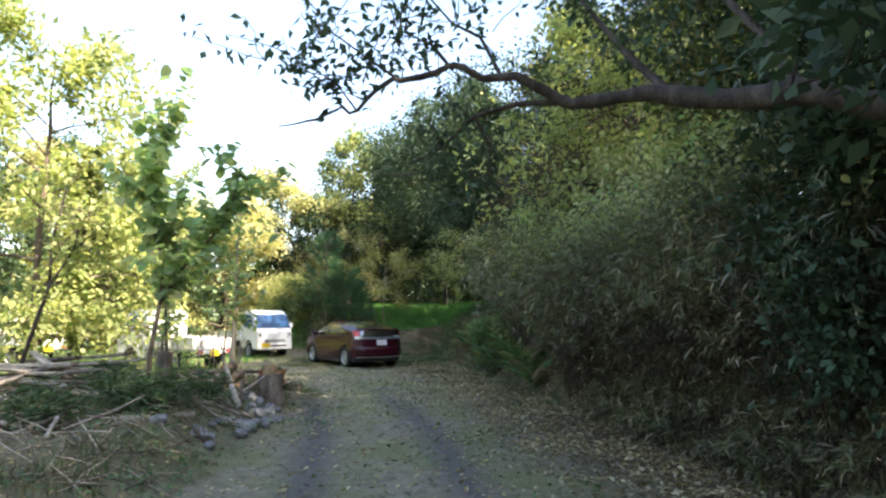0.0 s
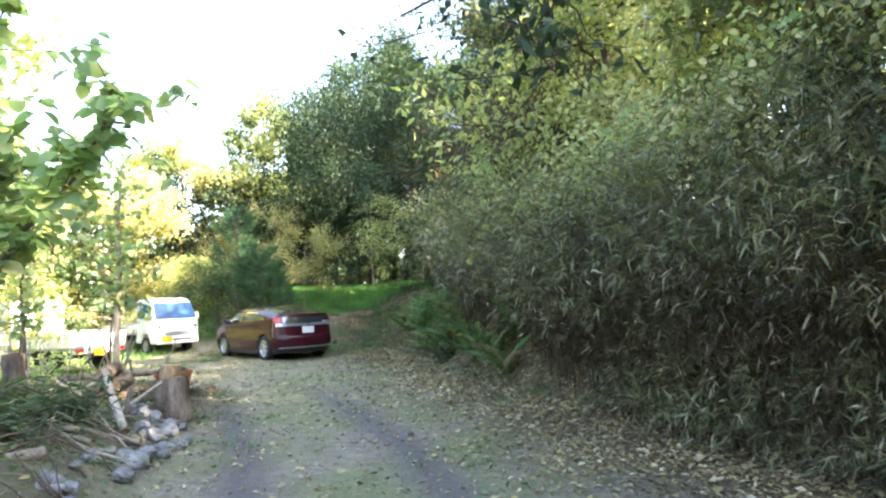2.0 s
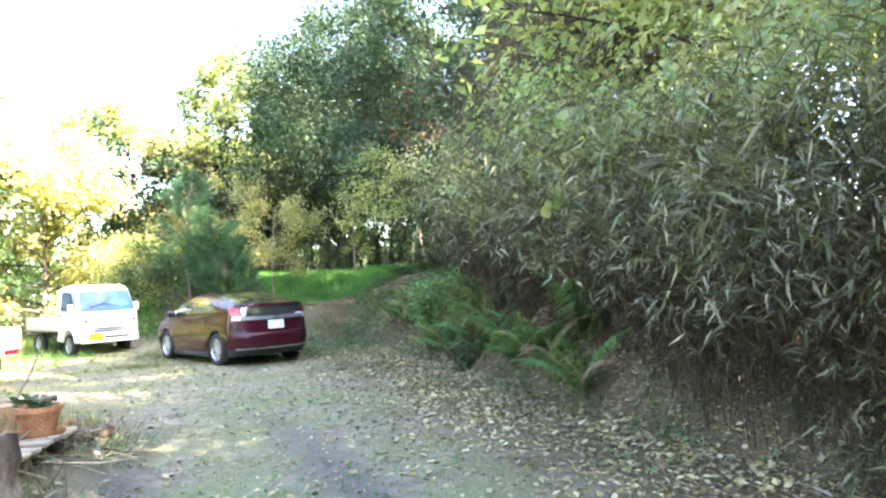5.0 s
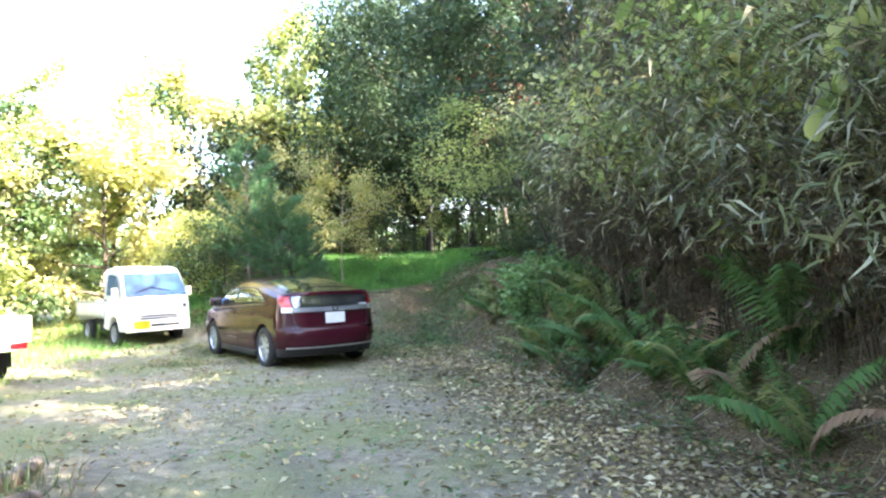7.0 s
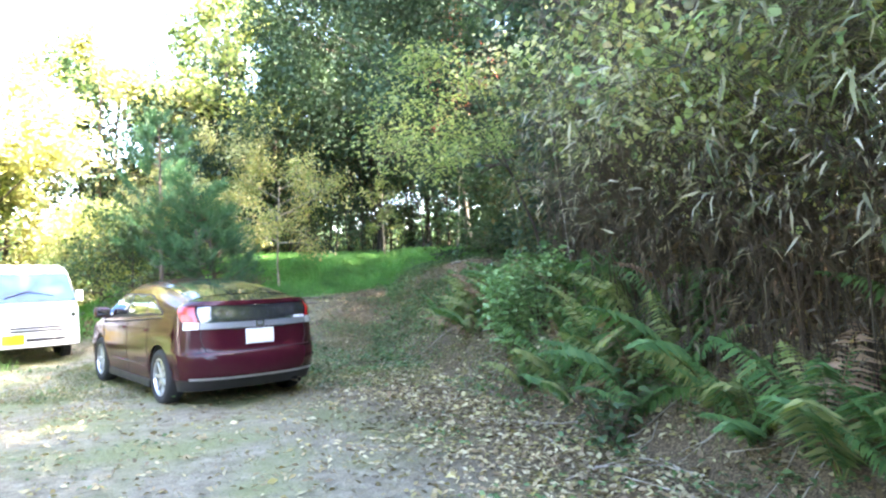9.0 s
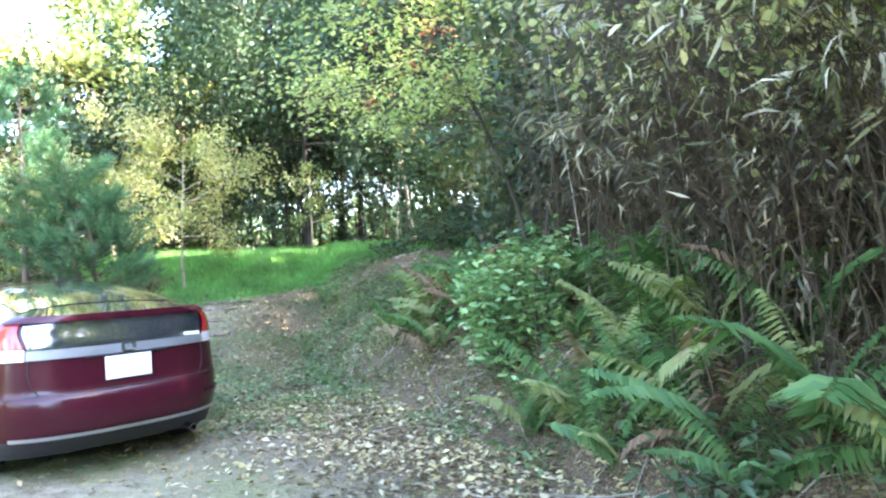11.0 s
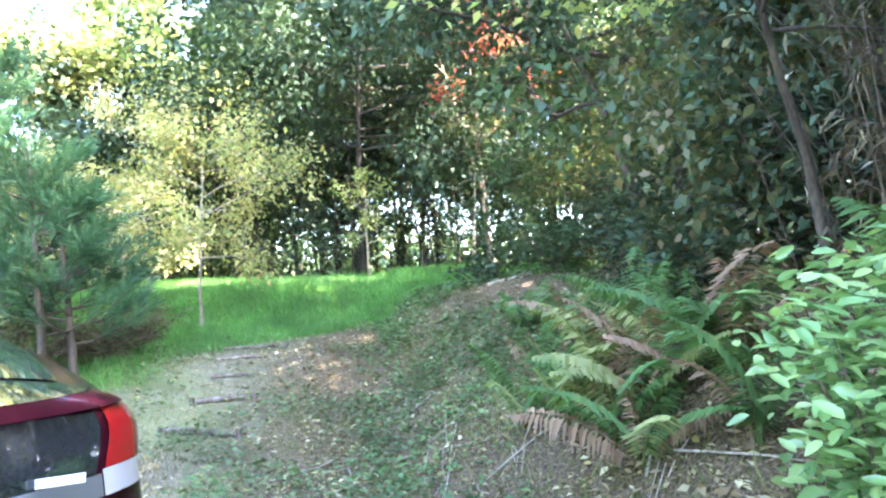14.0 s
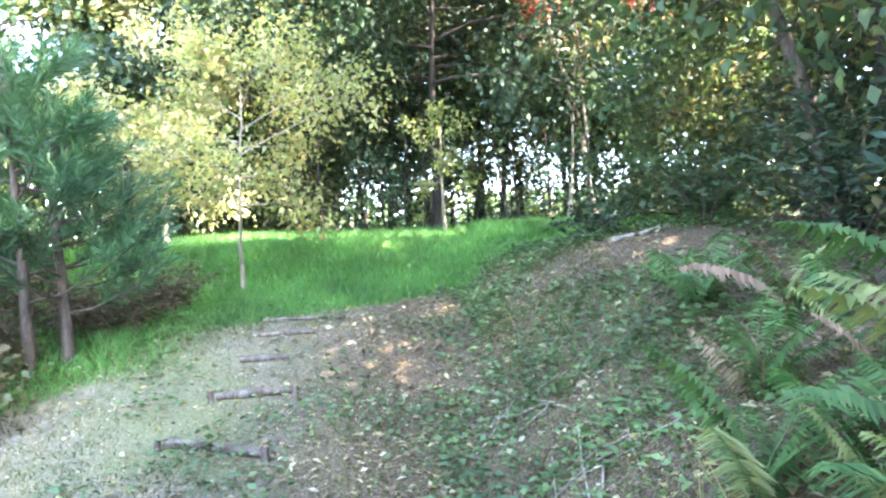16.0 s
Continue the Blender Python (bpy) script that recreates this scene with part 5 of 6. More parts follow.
        put("guard_frame", np_mesh("guard_frame", v, f, "white_paint", True), tk)
        wheel(tk, 1.0, s * 0.63, 0.27, 0.145, 6, "galvanised")
        wheel(tk, -0.9, s * 0.62, 0.27, 0.145, 6, "galvanised")
        for z in (1.08, 1.28, 1.46):
            if s > 0:
                v, f = tube([(0.33, -0.66, z), (0.33, 0.66, z)], [0.011, 0.011], 6)
                put("guard_bar", np_mesh("guard_bar", v, f, "white_paint", True), tk)
    part("tailgate", box(0.035, 1.4, 0.29, 0.01, 2), "white_paint", tk, m=pose(-1.69, 0, 0.795))
    part("bed_floor", box(2.0, 1.38, 0.05, 0.01, 1), "white_paint", tk, m=pose(-0.69, 0, 0.655))
    part("bed_edge", box(2.02, 1.42, 0.045, 0.01, 1), "galvanised", tk, m=pose(-0.69, 0, 0.615))
    part("frame", box(2.9, 0.7, 0.14, 0.02, 1), "chassis", tk, m=pose(-0.1, 0, 0.46))
    part("rear_bar", box(0.05, 1.3, 0.1, 0.01, 1), "white_paint", tk, m=pose(-1.68, 0, 0.55))
    part("fuel_tank", box(0.5, 0.25, 0.22, 0.04, 2), "chassis", tk, m=pose(0.02, -0.5, 0.42))
    part("front_bumper", box(0.1, 1.36, 0.22, 0.035, 3), "white_paint", tk, m=pose(1.665, 0, 0.43))
    for z in (0.6, 0.655):
        part("grille_slot", box(0.02, 0.8, 0.026, 0.004, 1), "black_plastic", tk, m=pose(1.69, 0, z))
    part("bumper_slot", box(0.02, 0.62, 0.06, 0.01, 1), "black_plastic", tk, m=pose(1.712, 0.14, 0.45))
    for x, z, y in ((1.722, 0.47, -0.36), (-1.712, 0.52, 0.0)):
        part("number_plate", box(0.012, 0.33, 0.165, 0.004, 1), "plate_yellow", tk, "yellow number plate", pose(x, y, z))
    return tagged(tk, label, "truck", "small trucks")


build_truck(pose(-6.93, 24.4, 0.0, 0, 0, -49) @ Matrix.Scale(0.96, 4), "small white cab-over pickup truck facing the lane")
build_truck(pose(-7.52, 18.58, 0.0, 0, 0, 150) @ Matrix.Scale(0.96, 4), "small white pickup truck parked tail to the lane in sun")
build_truck(pose(-13.3, 20.4, 0.0, 0, 0, 160) @ Matrix.Scale(0.96, 4), "white pickup truck half hidden behind sunlit bushes")


# ---- ferns ----
def frond_mesh(name, mat, seed, ln=0.75, arch=0.5):
    r = np.random.default_rng(seed)
    k = 30
    t = np.linspace(0, 1, k)
    ang = 1.32 - arch * 2.1 * t
    dx, dz = np.cumsum(np.cos(ang)) * ln / k, np.cumsum(np.sin(ang)) * ln / k
    rib = np.stack([dx, 0.03 * np.sin(t * 3 + seed), dz], 1)
    wood = tube(rib, 0.005 * (1.1 - t), 4)
    p, d, ls = [], [], []
    for i in range(5, k):
        u = (i - 5) / (k - 5)
        wl = ln * 0.22 * math.sin(math.pi * (0.18 + 0.8 * u)) ** 0.8 + 0.012
        for s in (1, -1):
            p.append(rib[i])
            d.append([0.35, s, -0.12 + r.normal(0, 0.1)])
            ls.append(wl * r.uniform(0.85, 1.1))
    ls = np.array(ls)
    up = np.tile(np.array([[0.0, 0, 1.0]]), (len(p), 1)) + r.normal(0, 0.2, (len(p), 3))
    lv = leaves(np.array(p), np.array(d), unit(up), ls, np.full(len(ls), ln / k * 1.25), 0.22, 0.3)
    v, f = join([wood, lv])
    return np_mesh(name, v, f, mat)


FRONDS = {c: [frond_mesh("frond", m, 300 + 10 * q + i, 0.62 + 0.14 * i, 0.32 + 0.13 * i) for i in range(3)] for q, (c, m) in enumerate((("green", "fern_green"), ("pale", "fern_pale"), ("brown", "fern_brown")))}


def fern(x, y, n, size, seed, mix=(0.8, 0.12, 0.08)):
    r = np.random.default_rng(seed)
    ob = empty("fern", pose(x, y, float(land(x, y)) - 0.02))
    for i in range(n):
        c = r.choice(["green", "pale", "brown"], p=mix)
        put("frond", FRONDS[c][r.integers(0, 3)], ob, pose(0, 0, 0, r.normal(0, 8), r.uniform(-22, 18), i * 360 / n + r.normal(0, 14)) @ Matrix.Scale(size * r.uniform(0.75, 1.15), 4))
    label = "green fern with arching fronds on the bank" if mix[0] > 0.6 else "withering fern with brown and yellow fronds"
    return tagged(ob, label, "fern", "ferns on the bank")


rf = np.random.default_rng(44)
FERNS = []
for fy in np.arange(13.3, 21.7, 0.44):
    for row in ((0.16,) if fy < 16.8 or fy > 19.6 else (0.12, 0.74)):
        FERNS.append((float(bank_foot(fy)) + row + 0.4 * (fy > 18.3) + rf.uniform(-0.12, 0.22), float(fy) + rf.uniform(-0.15, 0.15), int(rf.integers(7, 10)), (rf.uniform(0.7, 1.0) + 0.25 * (row > 0.3)) * (0.95 if fy > 18.3 else 1.05)))
for q, (fx, fy, fn, fs) in enumerate(FERNS):
    if math.hypot(fx - 1.0, fy - 18.9) < 0.6:
        continue
    fern(fx, fy, fn, fs, 400 + q, (0.78, 0.16, 0.06) if q % 6 else (0.3, 0.42, 0.28))
for q, (fx, fy) in enumerate([(0.85, 20.7), (1.05, 21.3), (1.3, 21.9), (0.95, 22.2), (1.9, 19.5), (2.2, 17.1), (2.3, 18.8), (1.55, 20.9)]):
    fern(fx, fy, 8, 0.95 if fy < 21 else 0.75, 450 + q, (0.55, 0.12, 0.33))
for q, (fx, fy) in enumerate([(1.55, 16.9), (1.9, 17.3), (1.45, 17.5), (1.75, 16.4), (1.2, 17.9)]):
    fern(fx, fy, 9, 1.15, 480 + q, (0.7, 0.26, 0.04))
for q, (fx, fy) in enumerate([(1.3, 20.7), (1.1, 21.0), (1.5, 20.4)]):
    fern(fx, fy, 9, 0.88, 490 + q, (0.4, 0.28, 0.32))
fern(2.25, 14.0, 9, 1.35, 473)
fern(2.5, 14.7, 8, 1.3, 474)
fern(1.2, 23.3, 9, 0.8, 470)
fern(1.5, 22.8, 8, 0.75, 471)
fern(1.75, 22.0, 9, 0.9, 472)


# ---- glossy shrub and bank weeds ----
def shrub(x, y, h, spread, n, size, mat, seed, label, ratio=0.42):
    r = np.random.default_rng(seed)
    base = np.array([x, y, float(land(x, y)) - 0.03])
    ob = empty("shrub", pose(*base))
    wood, spots = [], []
    for i in range(14):
        az, l1 = i * 2.4, h * r.uniform(0.6, 1.0)
        q = np.linspace(0, 1, 5)[:, None]
        st = base + np.array([math.cos(az) * spread * r.uniform(0.3, 1), math.sin(az) * spread * r.uniform(0.3, 1), l1]) * np.concatenate([q, q, q ** 0.8], 1)
        wood.append(tube(st, 0.009 * (1.2 - q[:, 0]), 4))
        spots.append(st[1:])
    v, f = join(wood)
    put("branchwork", np_mesh("branchwork", v - base, f, "bark", True), ob)
    spots = np.concatenate(spots)
    p = spots[r.integers(0, len(spots), n)] + r.normal(0, 0.09, (n, 3))
    p[:, 2] = np.maximum(p[:, 2], land(p[:, 0], p[:, 1]) + 0.04)
    az = r.uniform(0, 6.28, n)
    d = np.stack([np.cos(az), np.sin(az), r.uniform(-0.4, 0.7, n)], 1)
    ls = size * r.uniform(0.6, 1.25, n)
    v, f = oval_leaves(p, d, unit(r.normal(0, 0.5, (n, 3)) + [0, 0, 1]), ls, ls * ratio)
    put("foliage", np_mesh("foliage", v - base, f, mat), ob)
    return tagged(ob, label, "shrub")


shrub(1.08, 19.1, 1.12, 0.36, 1700, 0.085, "leaf_gloss", 500, "glossy evergreen shrub with pointed leaves on the bank")
shrub(1.38, 18.95, 0.95, 0.4, 1000, 0.08, "leaf_gloss", 501, "glossy evergreen shrub with pointed leaves on the bank")
shrub(2.5, 22.6, 0.9, 0.6, 700, 0.11, "leaf_dark", 503, "low dark shrub on the bank")
shrub(3.0, 24.6, 1.3, 0.9, 900, 0.11, "leaf_dark", 504, "low dark shrub on the bank")
shrub(2.6, 23.8, 0.9, 0.7, 700, 0.1, "leaf_dark", 512, "low dark shrub on the bank")
shrub(2.2, 25.2, 0.7, 0.7, 600, 0.1, "leaf_mid", 513, "low green shrub on the bank")
shrub(1.4, 26.0, 0.4, 0.5, 350, 0.09, "leaf_dark", 514, "low dark shrub on the bank")
shrub(-5.6, 13.8, 0.7, 0.8, 450, 0.11, "leaf_big", 515, "tall leafy weeds before the trucks")
shrub(-6.9, 14.6, 0.7, 0.9, 450, 0.11, "leaf_lime", 516, "tall leafy weeds before the trucks")
shrub(-8.3, 13.6, 0.7, 1.0, 500, 0.11, "leaf_big", 517, "tall leafy weeds before the trucks")
shrub(-3.3, 26.3, 0.55, 0.5, 420, 0.07, "bed_weed", 518, "brown dry scrub at the foot of the meadow")
shrub(-3.9, 26.0, 0.6, 0.5, 420, 0.07, "bed_weed", 519, "brown dry scrub at the foot of the meadow")
for q, (sx, sy, sh) in enumerate([(-4.5, 24.5, 0.5), (-4.1, 25.2, 0.6), (-3.6, 25.7, 0.6), (-4.9, 25.0, 0.6), (-3.2, 25.6, 0.45), (-3.0, 26.4, 0.5), (-4.4, 25.9, 0.65)]):
    shrub(sx, sy, sh, 0.5, 1100, 0.075, "dry_scrub", 530 + q, "brown dry scrub at the foot of the meadow", 0.25)
for q, (sx, sy, sh) in enumerate([(-3.5, 8.1, 0.35), (-3.3, 9.0, 0.35), (-4.5, 7.6, 0.4), (-5.2, 8.3, 0.4), (-4.7, 9.6, 0.4)]):
    shrub(sx, sy, sh, 0.5, 420, 0.17, "leaf_mid", 540 + q, "narrow-leaved bamboo grass in the garden bed", 0.14)
shrub(1.2, 16.5, 0.5, 0.4, 260, 0.09, "leaf_mid", 505, "small leafy weed at the foot of the bank")
shrub(-4.0, 8.6, 0.4, 0.6, 520, 0.19, "leaf_mid", 506, "narrow-leaved bamboo grass in the garden bed", 0.14)
shrub(-6.8, 12.6, 0.7, 0.9, 500, 0.11, "leaf_big", 509, "leafy weeds in the garden bed")


# ---- grass, weeds and fallen leaves ----
def blades(n, region, keep, lo, hi, wid, mat, name, label, seed, tilt=0.45):
    r = np.random.default_rng(seed)
    x, y = r.uniform(region[0], region[1], n), r.uniform(region[2], region[3], n)
    ok = r.random(n) < keep(x, y)
    x, y = x[ok], y[ok]
    p = np.stack([x, y, land(x, y) - 0.01], 1)
    d = np.stack([r.normal(0, tilt, len(x)), r.normal(0, tilt, len(x)), np.ones(len(x))], 1)
    ls = r.uniform(lo, hi, len(x))
    v, f = leaves(p, d, unit(r.normal(size=p.shape) * np.array([1, 1, 0.1])), ls, np.full(len(x), wid), 0.35, 0.3)
    tagged(put(name, np_mesh(name, v, f, mat)), label, "grass", kind="stuff")


blades(210000, (-9, 5, 23, 35), grassy, 0.06, 0.2, 0.01, "grass_blade", "meadow_grass", "bright green unmown grass on the meadow bank", 600)
blades(95000, (-9, 3, 2, 25), lambda x, y: step(0.5, 0.78, vnoise(x, y, 0.9)) * (x < bank_foot(y) + 0.6) * 0.75 + 0.12, 0.015, 0.06, 0.005, "weed_blade", "lane_grass", "short thin grass tufts on the lane", 601, 0.7)
blades(75000, (-12, -1.8, 2, 17), lambda x, y: step(-2.1, -3.0, x + 0.6 * (vnoise(x, y, 0.8) - 0.5)) * step(14.2, 12.8, y) * step(0.35, 0.7, vnoise(x + 3, y, 0.9)), 0.06, 0.26, 0.01, "bed_weed", "bed_weeds", "tall weeds and dry stalks in the garden bed", 602)
blades(26000, (-16, -6, 17, 33), lambda x, y: 0.8 * step(0.35, 0.6, vnoise(x, y, 1.6)), 0.06, 0.3, 0.012, "grass_blade", "yard_grass", "sunlit grass round the parked trucks", 603)
blades(60000, (-26, -6.5, 0, 34), lambda x, y: step(-6.5, -8.0, x) * (0.25 + 0.75 * step(0.35, 0.6, vnoise(x, y, 1.8))), 0.1, 0.4, 0.016, "weed_blade", "field_grass", "tall sunlit field grass beyond the yard", 605)
blades(70000, (-5, 1.2, 19.5, 26), lambda x, y: 0.3 + 0.7 * step(0.35, 0.6, vnoise(x + 5, y, 0.7)), 0.02, 0.075, 0.006, "weed_blade", "slope_grass", "short dry grass on the log-stepped slope", 606, 0.7)
blades(7000, (0, 4, 3, 25), lambda x, y: step(-0.2, 0.4, x - bank_foot(y)) * step(1.6, 0.4, x - bank_foot(y)) * 0.9, 0.1, 0.35, 0.009, "weed_blade", "bank_weeds", "thin weeds at the foot of the bank", 604)


def scatter_leaves(n, region, keep, lo, hi, seed, name, label):
    r = np.random.default_rng(seed)
    x, y = r.uniform(region[0], region[1], n), r.uniform(region[2], region[3], n)
    ok = r.random(n) < keep(x, y)
    x, y = x[ok], y[ok]
    p = np.stack([x, y, land(x, y) + 0.02], 1)
    az = r.uniform(0, 6.28, len(x))
    d = np.stack([np.cos(az), np.sin(az), r.normal(0, 0.3, len(x))], 1)
    ls = r.uniform(lo, hi, len(x))
    v, f = leaves(p, d, unit(r.normal(0, 0.4, p.shape) + [0, 0, 1]), ls, ls * r.uniform(0.2, 0.65, len(x)), 0.12, 0.5)
    tagged(put(name, np_mesh(name, v, f, "litter")), label, "leaves", kind="stuff")


scatter_leaves(150000, (-4, 5, 2, 27), lambda x, y: np.clip(np.exp(-((x - bank_foot(y) + 0.5) / 1.2) ** 2) * 0.95 + 0.12 + 0.6 * (x > bank_foot(y)), 0, 1) * (1 - 0.85 * grassy(x, y)) * (1 - 0.72 * step(19.0, 22.0, y)), 0.03, 0.085, 610, "fallen_leaves", "dry fallen leaves strewn along the lane")
scatter_leaves(16000, (-10, -3, 3, 26), lambda x, y: 0.35 + 0 * x, 0.035, 0.09, 611, "fallen_leaves", "sparse dry leaves on the open yard")


scatter_leaves(26000, (-5, 1.6, 19.5, 26.5), lambda x, y: (0.5 + 0.5 * step(0.3, 0.6, vnoise(x, y, 0.5))) * (1 - 0.8 * grassy(x, y)), 0.012, 0.04, 612, "fallen_leaves", "small dry leaf scraps on the stepped slope")


def ground_cover(n, region, keep, seed, label):
    """Small green leaves close to the soil."""
    r = np.random.default_rng(seed)
    x, y = r.uniform(region[0], region[1], n), r.uniform(region[2], region[3], n)
    ok = r.random(n) < keep(x, y)
    x, y = x[ok], y[ok]
    p = np.stack([x, y, land(x, y) + r.uniform(0.02, 0.11, len(x))], 1)
    az = r.uniform(0, 6.28, len(x))
    ls = r.uniform(0.025, 0.075, len(x))
    v, f = leaves(p, np.stack([np.cos(az), np.sin(az), r.uniform(-0.3, 0.5, len(x))], 1), unit(r.normal(0, 0.4, p.shape) + [0, 0, 1]), ls, ls * 0.55)
    tagged(put("ground_cover", np_mesh("ground_cover", v, f, "weed_leaf")), label, "weeds", kind="stuff")


ground_cover(30000, (-1, 5, 21, 29), lambda x, y: step(0.42, 0.7, vnoise(x + 2, y, 0.7)) * (x > bank_foot(y) - 0.3), 630, "low green weeds on the bank slope")
ground_cover(22000, (-6, 1.5, 5, 26.5), lambda x, y: 0.8 * step(0.58, 0.8, vnoise(x, y + 5, 0.6)) * (x < bank_foot(y)), 631, "low green weeds scattered on the lane")
ground_cover(14000, (0.0, 2.6, 22.5, 27.5), lambda x, y: 0.9 * step(0.3, 0.6, vnoise(x + 4, y, 0.5)), 635, "low green weeds on the bank's crest")
ground_cover(16000, (-3, 1.2, 19.5, 26), lambda x, y: 0.75 * step(0.35, 0.65, vnoise(x + 9, y, 0.5)) * (x < bank_foot(y) + 0.2), 633, "low green weeds on the upper lane")
ground_cover(16000, (0.3, 3.2, 10.5, 19.5), lambda x, y: np.exp(-((x - bank_foot(y) - 0.1) / 0.35) ** 2) * step(0.3, 0.55, vnoise(x + 3, y, 0.4)), 634, "low green weeds at the foot of the bank")
ground_cover(12000, (-7.5, -2.3, 5, 13), lambda x, y: step(0.4, 0.65, vnoise(x, y, 0.6)), 632, "low green weeds in the garden bed")


def hanging_sprig(a, b, n, size, seed, label):
    r = np.random.default_rng(seed)
    a, b = np.array(a), np.array(b)
    t = np.linspace(0, 1, 8)[:, None]
    c = (b - a) * t + np.array([0.25, 0.1, 0.0]) * np.sin(t * 3.1) + r.normal(0, 0.01, (8, 3))
    ob = empty("creeper", pose(*a))
    v, f = tube(c, [0.004] * 8, 4)
    put("stem", np_mesh("stem", v, f, "bark"), ob)
    p = c[r.integers(2, 8, n)] + r.normal(0, 0.04, (n, 3))
    az = r.uniform(0, 6.28, n)
    ls = size * r.uniform(0.7, 1.2, n)
    v, f = oval_leaves(p, np.stack([np.cos(az) * 0.5, np.sin(az) * 0.5, -0.9 + 0 * az], 1), unit(r.normal(0, 0.5, (n, 3)) + [-0.5, -0.8, 0.2]), ls, ls * 0.8)
    put("foliage", np_mesh("foliage", v, f, "leaf_lime"), ob)
    tagged(ob, label, "creeper", "creepers on the thicket")


hanging_sprig((1.2, 11.95, 3.1), (1.02, 11.75, 1.95), 24, 0.11, 640, "fresh yellow-green creeper hanging from the thicket")
hanging_sprig((1.5, 15.4, 2.9), (1.2, 15.2, 2.2), 20, 0.07, 641, "fresh yellow-green creeper hanging from the thicket")
for q, (cx, cy, ch) in enumerate(((1.75, 18.6, 3.6), (2.1, 17.6, 3.4))):
    rq = np.random.default_rng(650 + q)
    tq = np.linspace(0, 1, 8)
    v, f = tube(np.stack([-0.45 * tq + 0.15 * tq ** 2, 0.3 * tq + rq.normal(0, 0.012, 8), ch * tq], 1), 0.006 * (1.1 - 0.6 * tq), 5)
    tagged(put("bamboo_cane", np_mesh("bamboo_cane", v, f, "dry_wood", True), m=pose(cx, cy, float(land(cx, cy)) - 0.03)), "single pale bamboo cane standing before the thicket", "bamboo")


def twigs(n, seed, bed=False):
    r = np.random.default_rng(seed)
    parts = []
    y = r.uniform(4, 24, n)
    x = bank_foot(y) + r.normal(0.1, 0.4, n)
    if bed:
        x, y = r.uniform(-7.2, -2.5, n), r.uniform(5.2, 12.6, n)
    for i in range(n):
        a, ln = r.uniform(0, 6.28), r.uniform(0.15, 0.8)
        t = np.linspace(-0.5, 0.5, 4)
        q = np.stack([x[i] + math.cos(a) * ln * t + r.normal(0, 0.015, 4), y[i] + math.sin(a) * ln * t + r.normal(0, 0.015, 4), 0 * t], 1)
        q[:, 2] = land(q[:, 0], q[:, 1]) + (0.02 + r.uniform(0, 0.2) * (bed + 0.0) * (0.5 + t))
        parts.append(tube(q, r.uniform(0.003, 0.008) * (1.0 + 0.3 * bed) * np.array([1, 0.9, 0.8, 0.5]), 4))
    v, f = join(parts)
    tagged(put("twigs", np_mesh("twigs", v, f, "dry_wood" if seed != 622 else "bark", True)), "dead twigs strewn over the ground", "twigs", kind="stuff")


twigs(220, 620)
twigs(380, 621, True)
twigs(500, 622, True)


# ---- logs, stumps, boards, stones and pots ----
def log(name, a, b, rad, mat, label, seed, cat="log", sides=10, group=""):
    """A round, knobbly piece of wood from a to b with cut ends."""
    r = np.random.default_rng(seed)
    a, b = np.array(a, float), np.array(b, float)
    k = 7
    t = np.linspace(0, 1, k)[:, None]
    ln = np.linalg.norm(b - a)
    pts = (b - a) * t + np.cumsum(r.normal(0, 0.012 * ln, (k, 3)), 0) * np.sin(np.pi * t) * 0.7
    rr = rad * (1.05 - 0.15 * t[:, 0]) * r.uniform(0.92, 1.08, k)
    v, f = tube(pts, rr, sides)
    v = v + r.normal(0, rad * 0.04, v.shape)
    ob = empty(name, pose(*a))
    put("bark", np_mesh("bark", v, f, mat, True), ob)
    for end, p, rad2, s in ((0, pts[0], rr[0], -1), (1, pts[-1], rr[-1], 1)):
        ring = v[:sides] if end == 0 else v[-sides:]
        c = ring.mean(0) + unit((b - a)[None])[0] * s * 0.004
        vv = np.concatenate([ring, c[None]])
        ff = np.array([[i, (i + 1) % sides, sides] for i in range(sides)])
        put("cut_end", np_mesh("cut_end", vv, ff if end == 0 else ff[:, ::-1], "cut_wood"), ob)
    return tagged(ob, label, cat, group)


def on_land(x, y, up):
    return (x, y, float(land(x, y)) + up)


# step logs up the slope
for q, (xa, ya, xb, yb, rr) in enumerate([(-2.15, 23.75, -1.5, 23.55, 0.033), (-2.0, 24.4, -1.45, 24.45, 0.033), (-1.95, 24.95, -1.55, 24.98, 0.026), (-1.95, 25.45, -1.4, 25.5, 0.022), (-1.95, 25.95, -1.15, 25.95, 0.022)]):
    log("step_log", on_land(xa, ya, rr * 0.6), on_land(xb, yb, rr * 0.6), rr, "rotten_wood", "weathered log set as a step in the slope", 700 + q, group="log steps")
    for s, (px, py) in enumerate(((xa - 0.03, ya - 0.05), (xb + 0.03, yb - 0.05))):
        if q < 2:
            log("peg", on_land(px, py, -0.05), on_land(px, py, 0.09), 0.025, "rotten_wood", "short wooden peg that holds a step log", 710 + 2 * q + s, "peg", 8)
log("fallen_log", on_land(1.3, 25.2, 0.02), on_land(1.95, 25.45, 0.03), 0.028, "dry_wood", "fallen pale branch on the bank", 720)

# bed edge: stumps, leaning sticks, stacked logs
log("stump", on_land(-2.72, 10.6, -0.05), on_land(-2.75, 10.65, 0.42), 0.2, "rotten_wood", "split hollow tree stump with grey bark", 730, "stump", 14)
log("stump", on_land(-2.82, 10.98, -0.05), on_land(-2.84, 11.0, 0.52), 0.13, "cut_wood", "split upright log with bare orange wood", 731, "stump", 14)
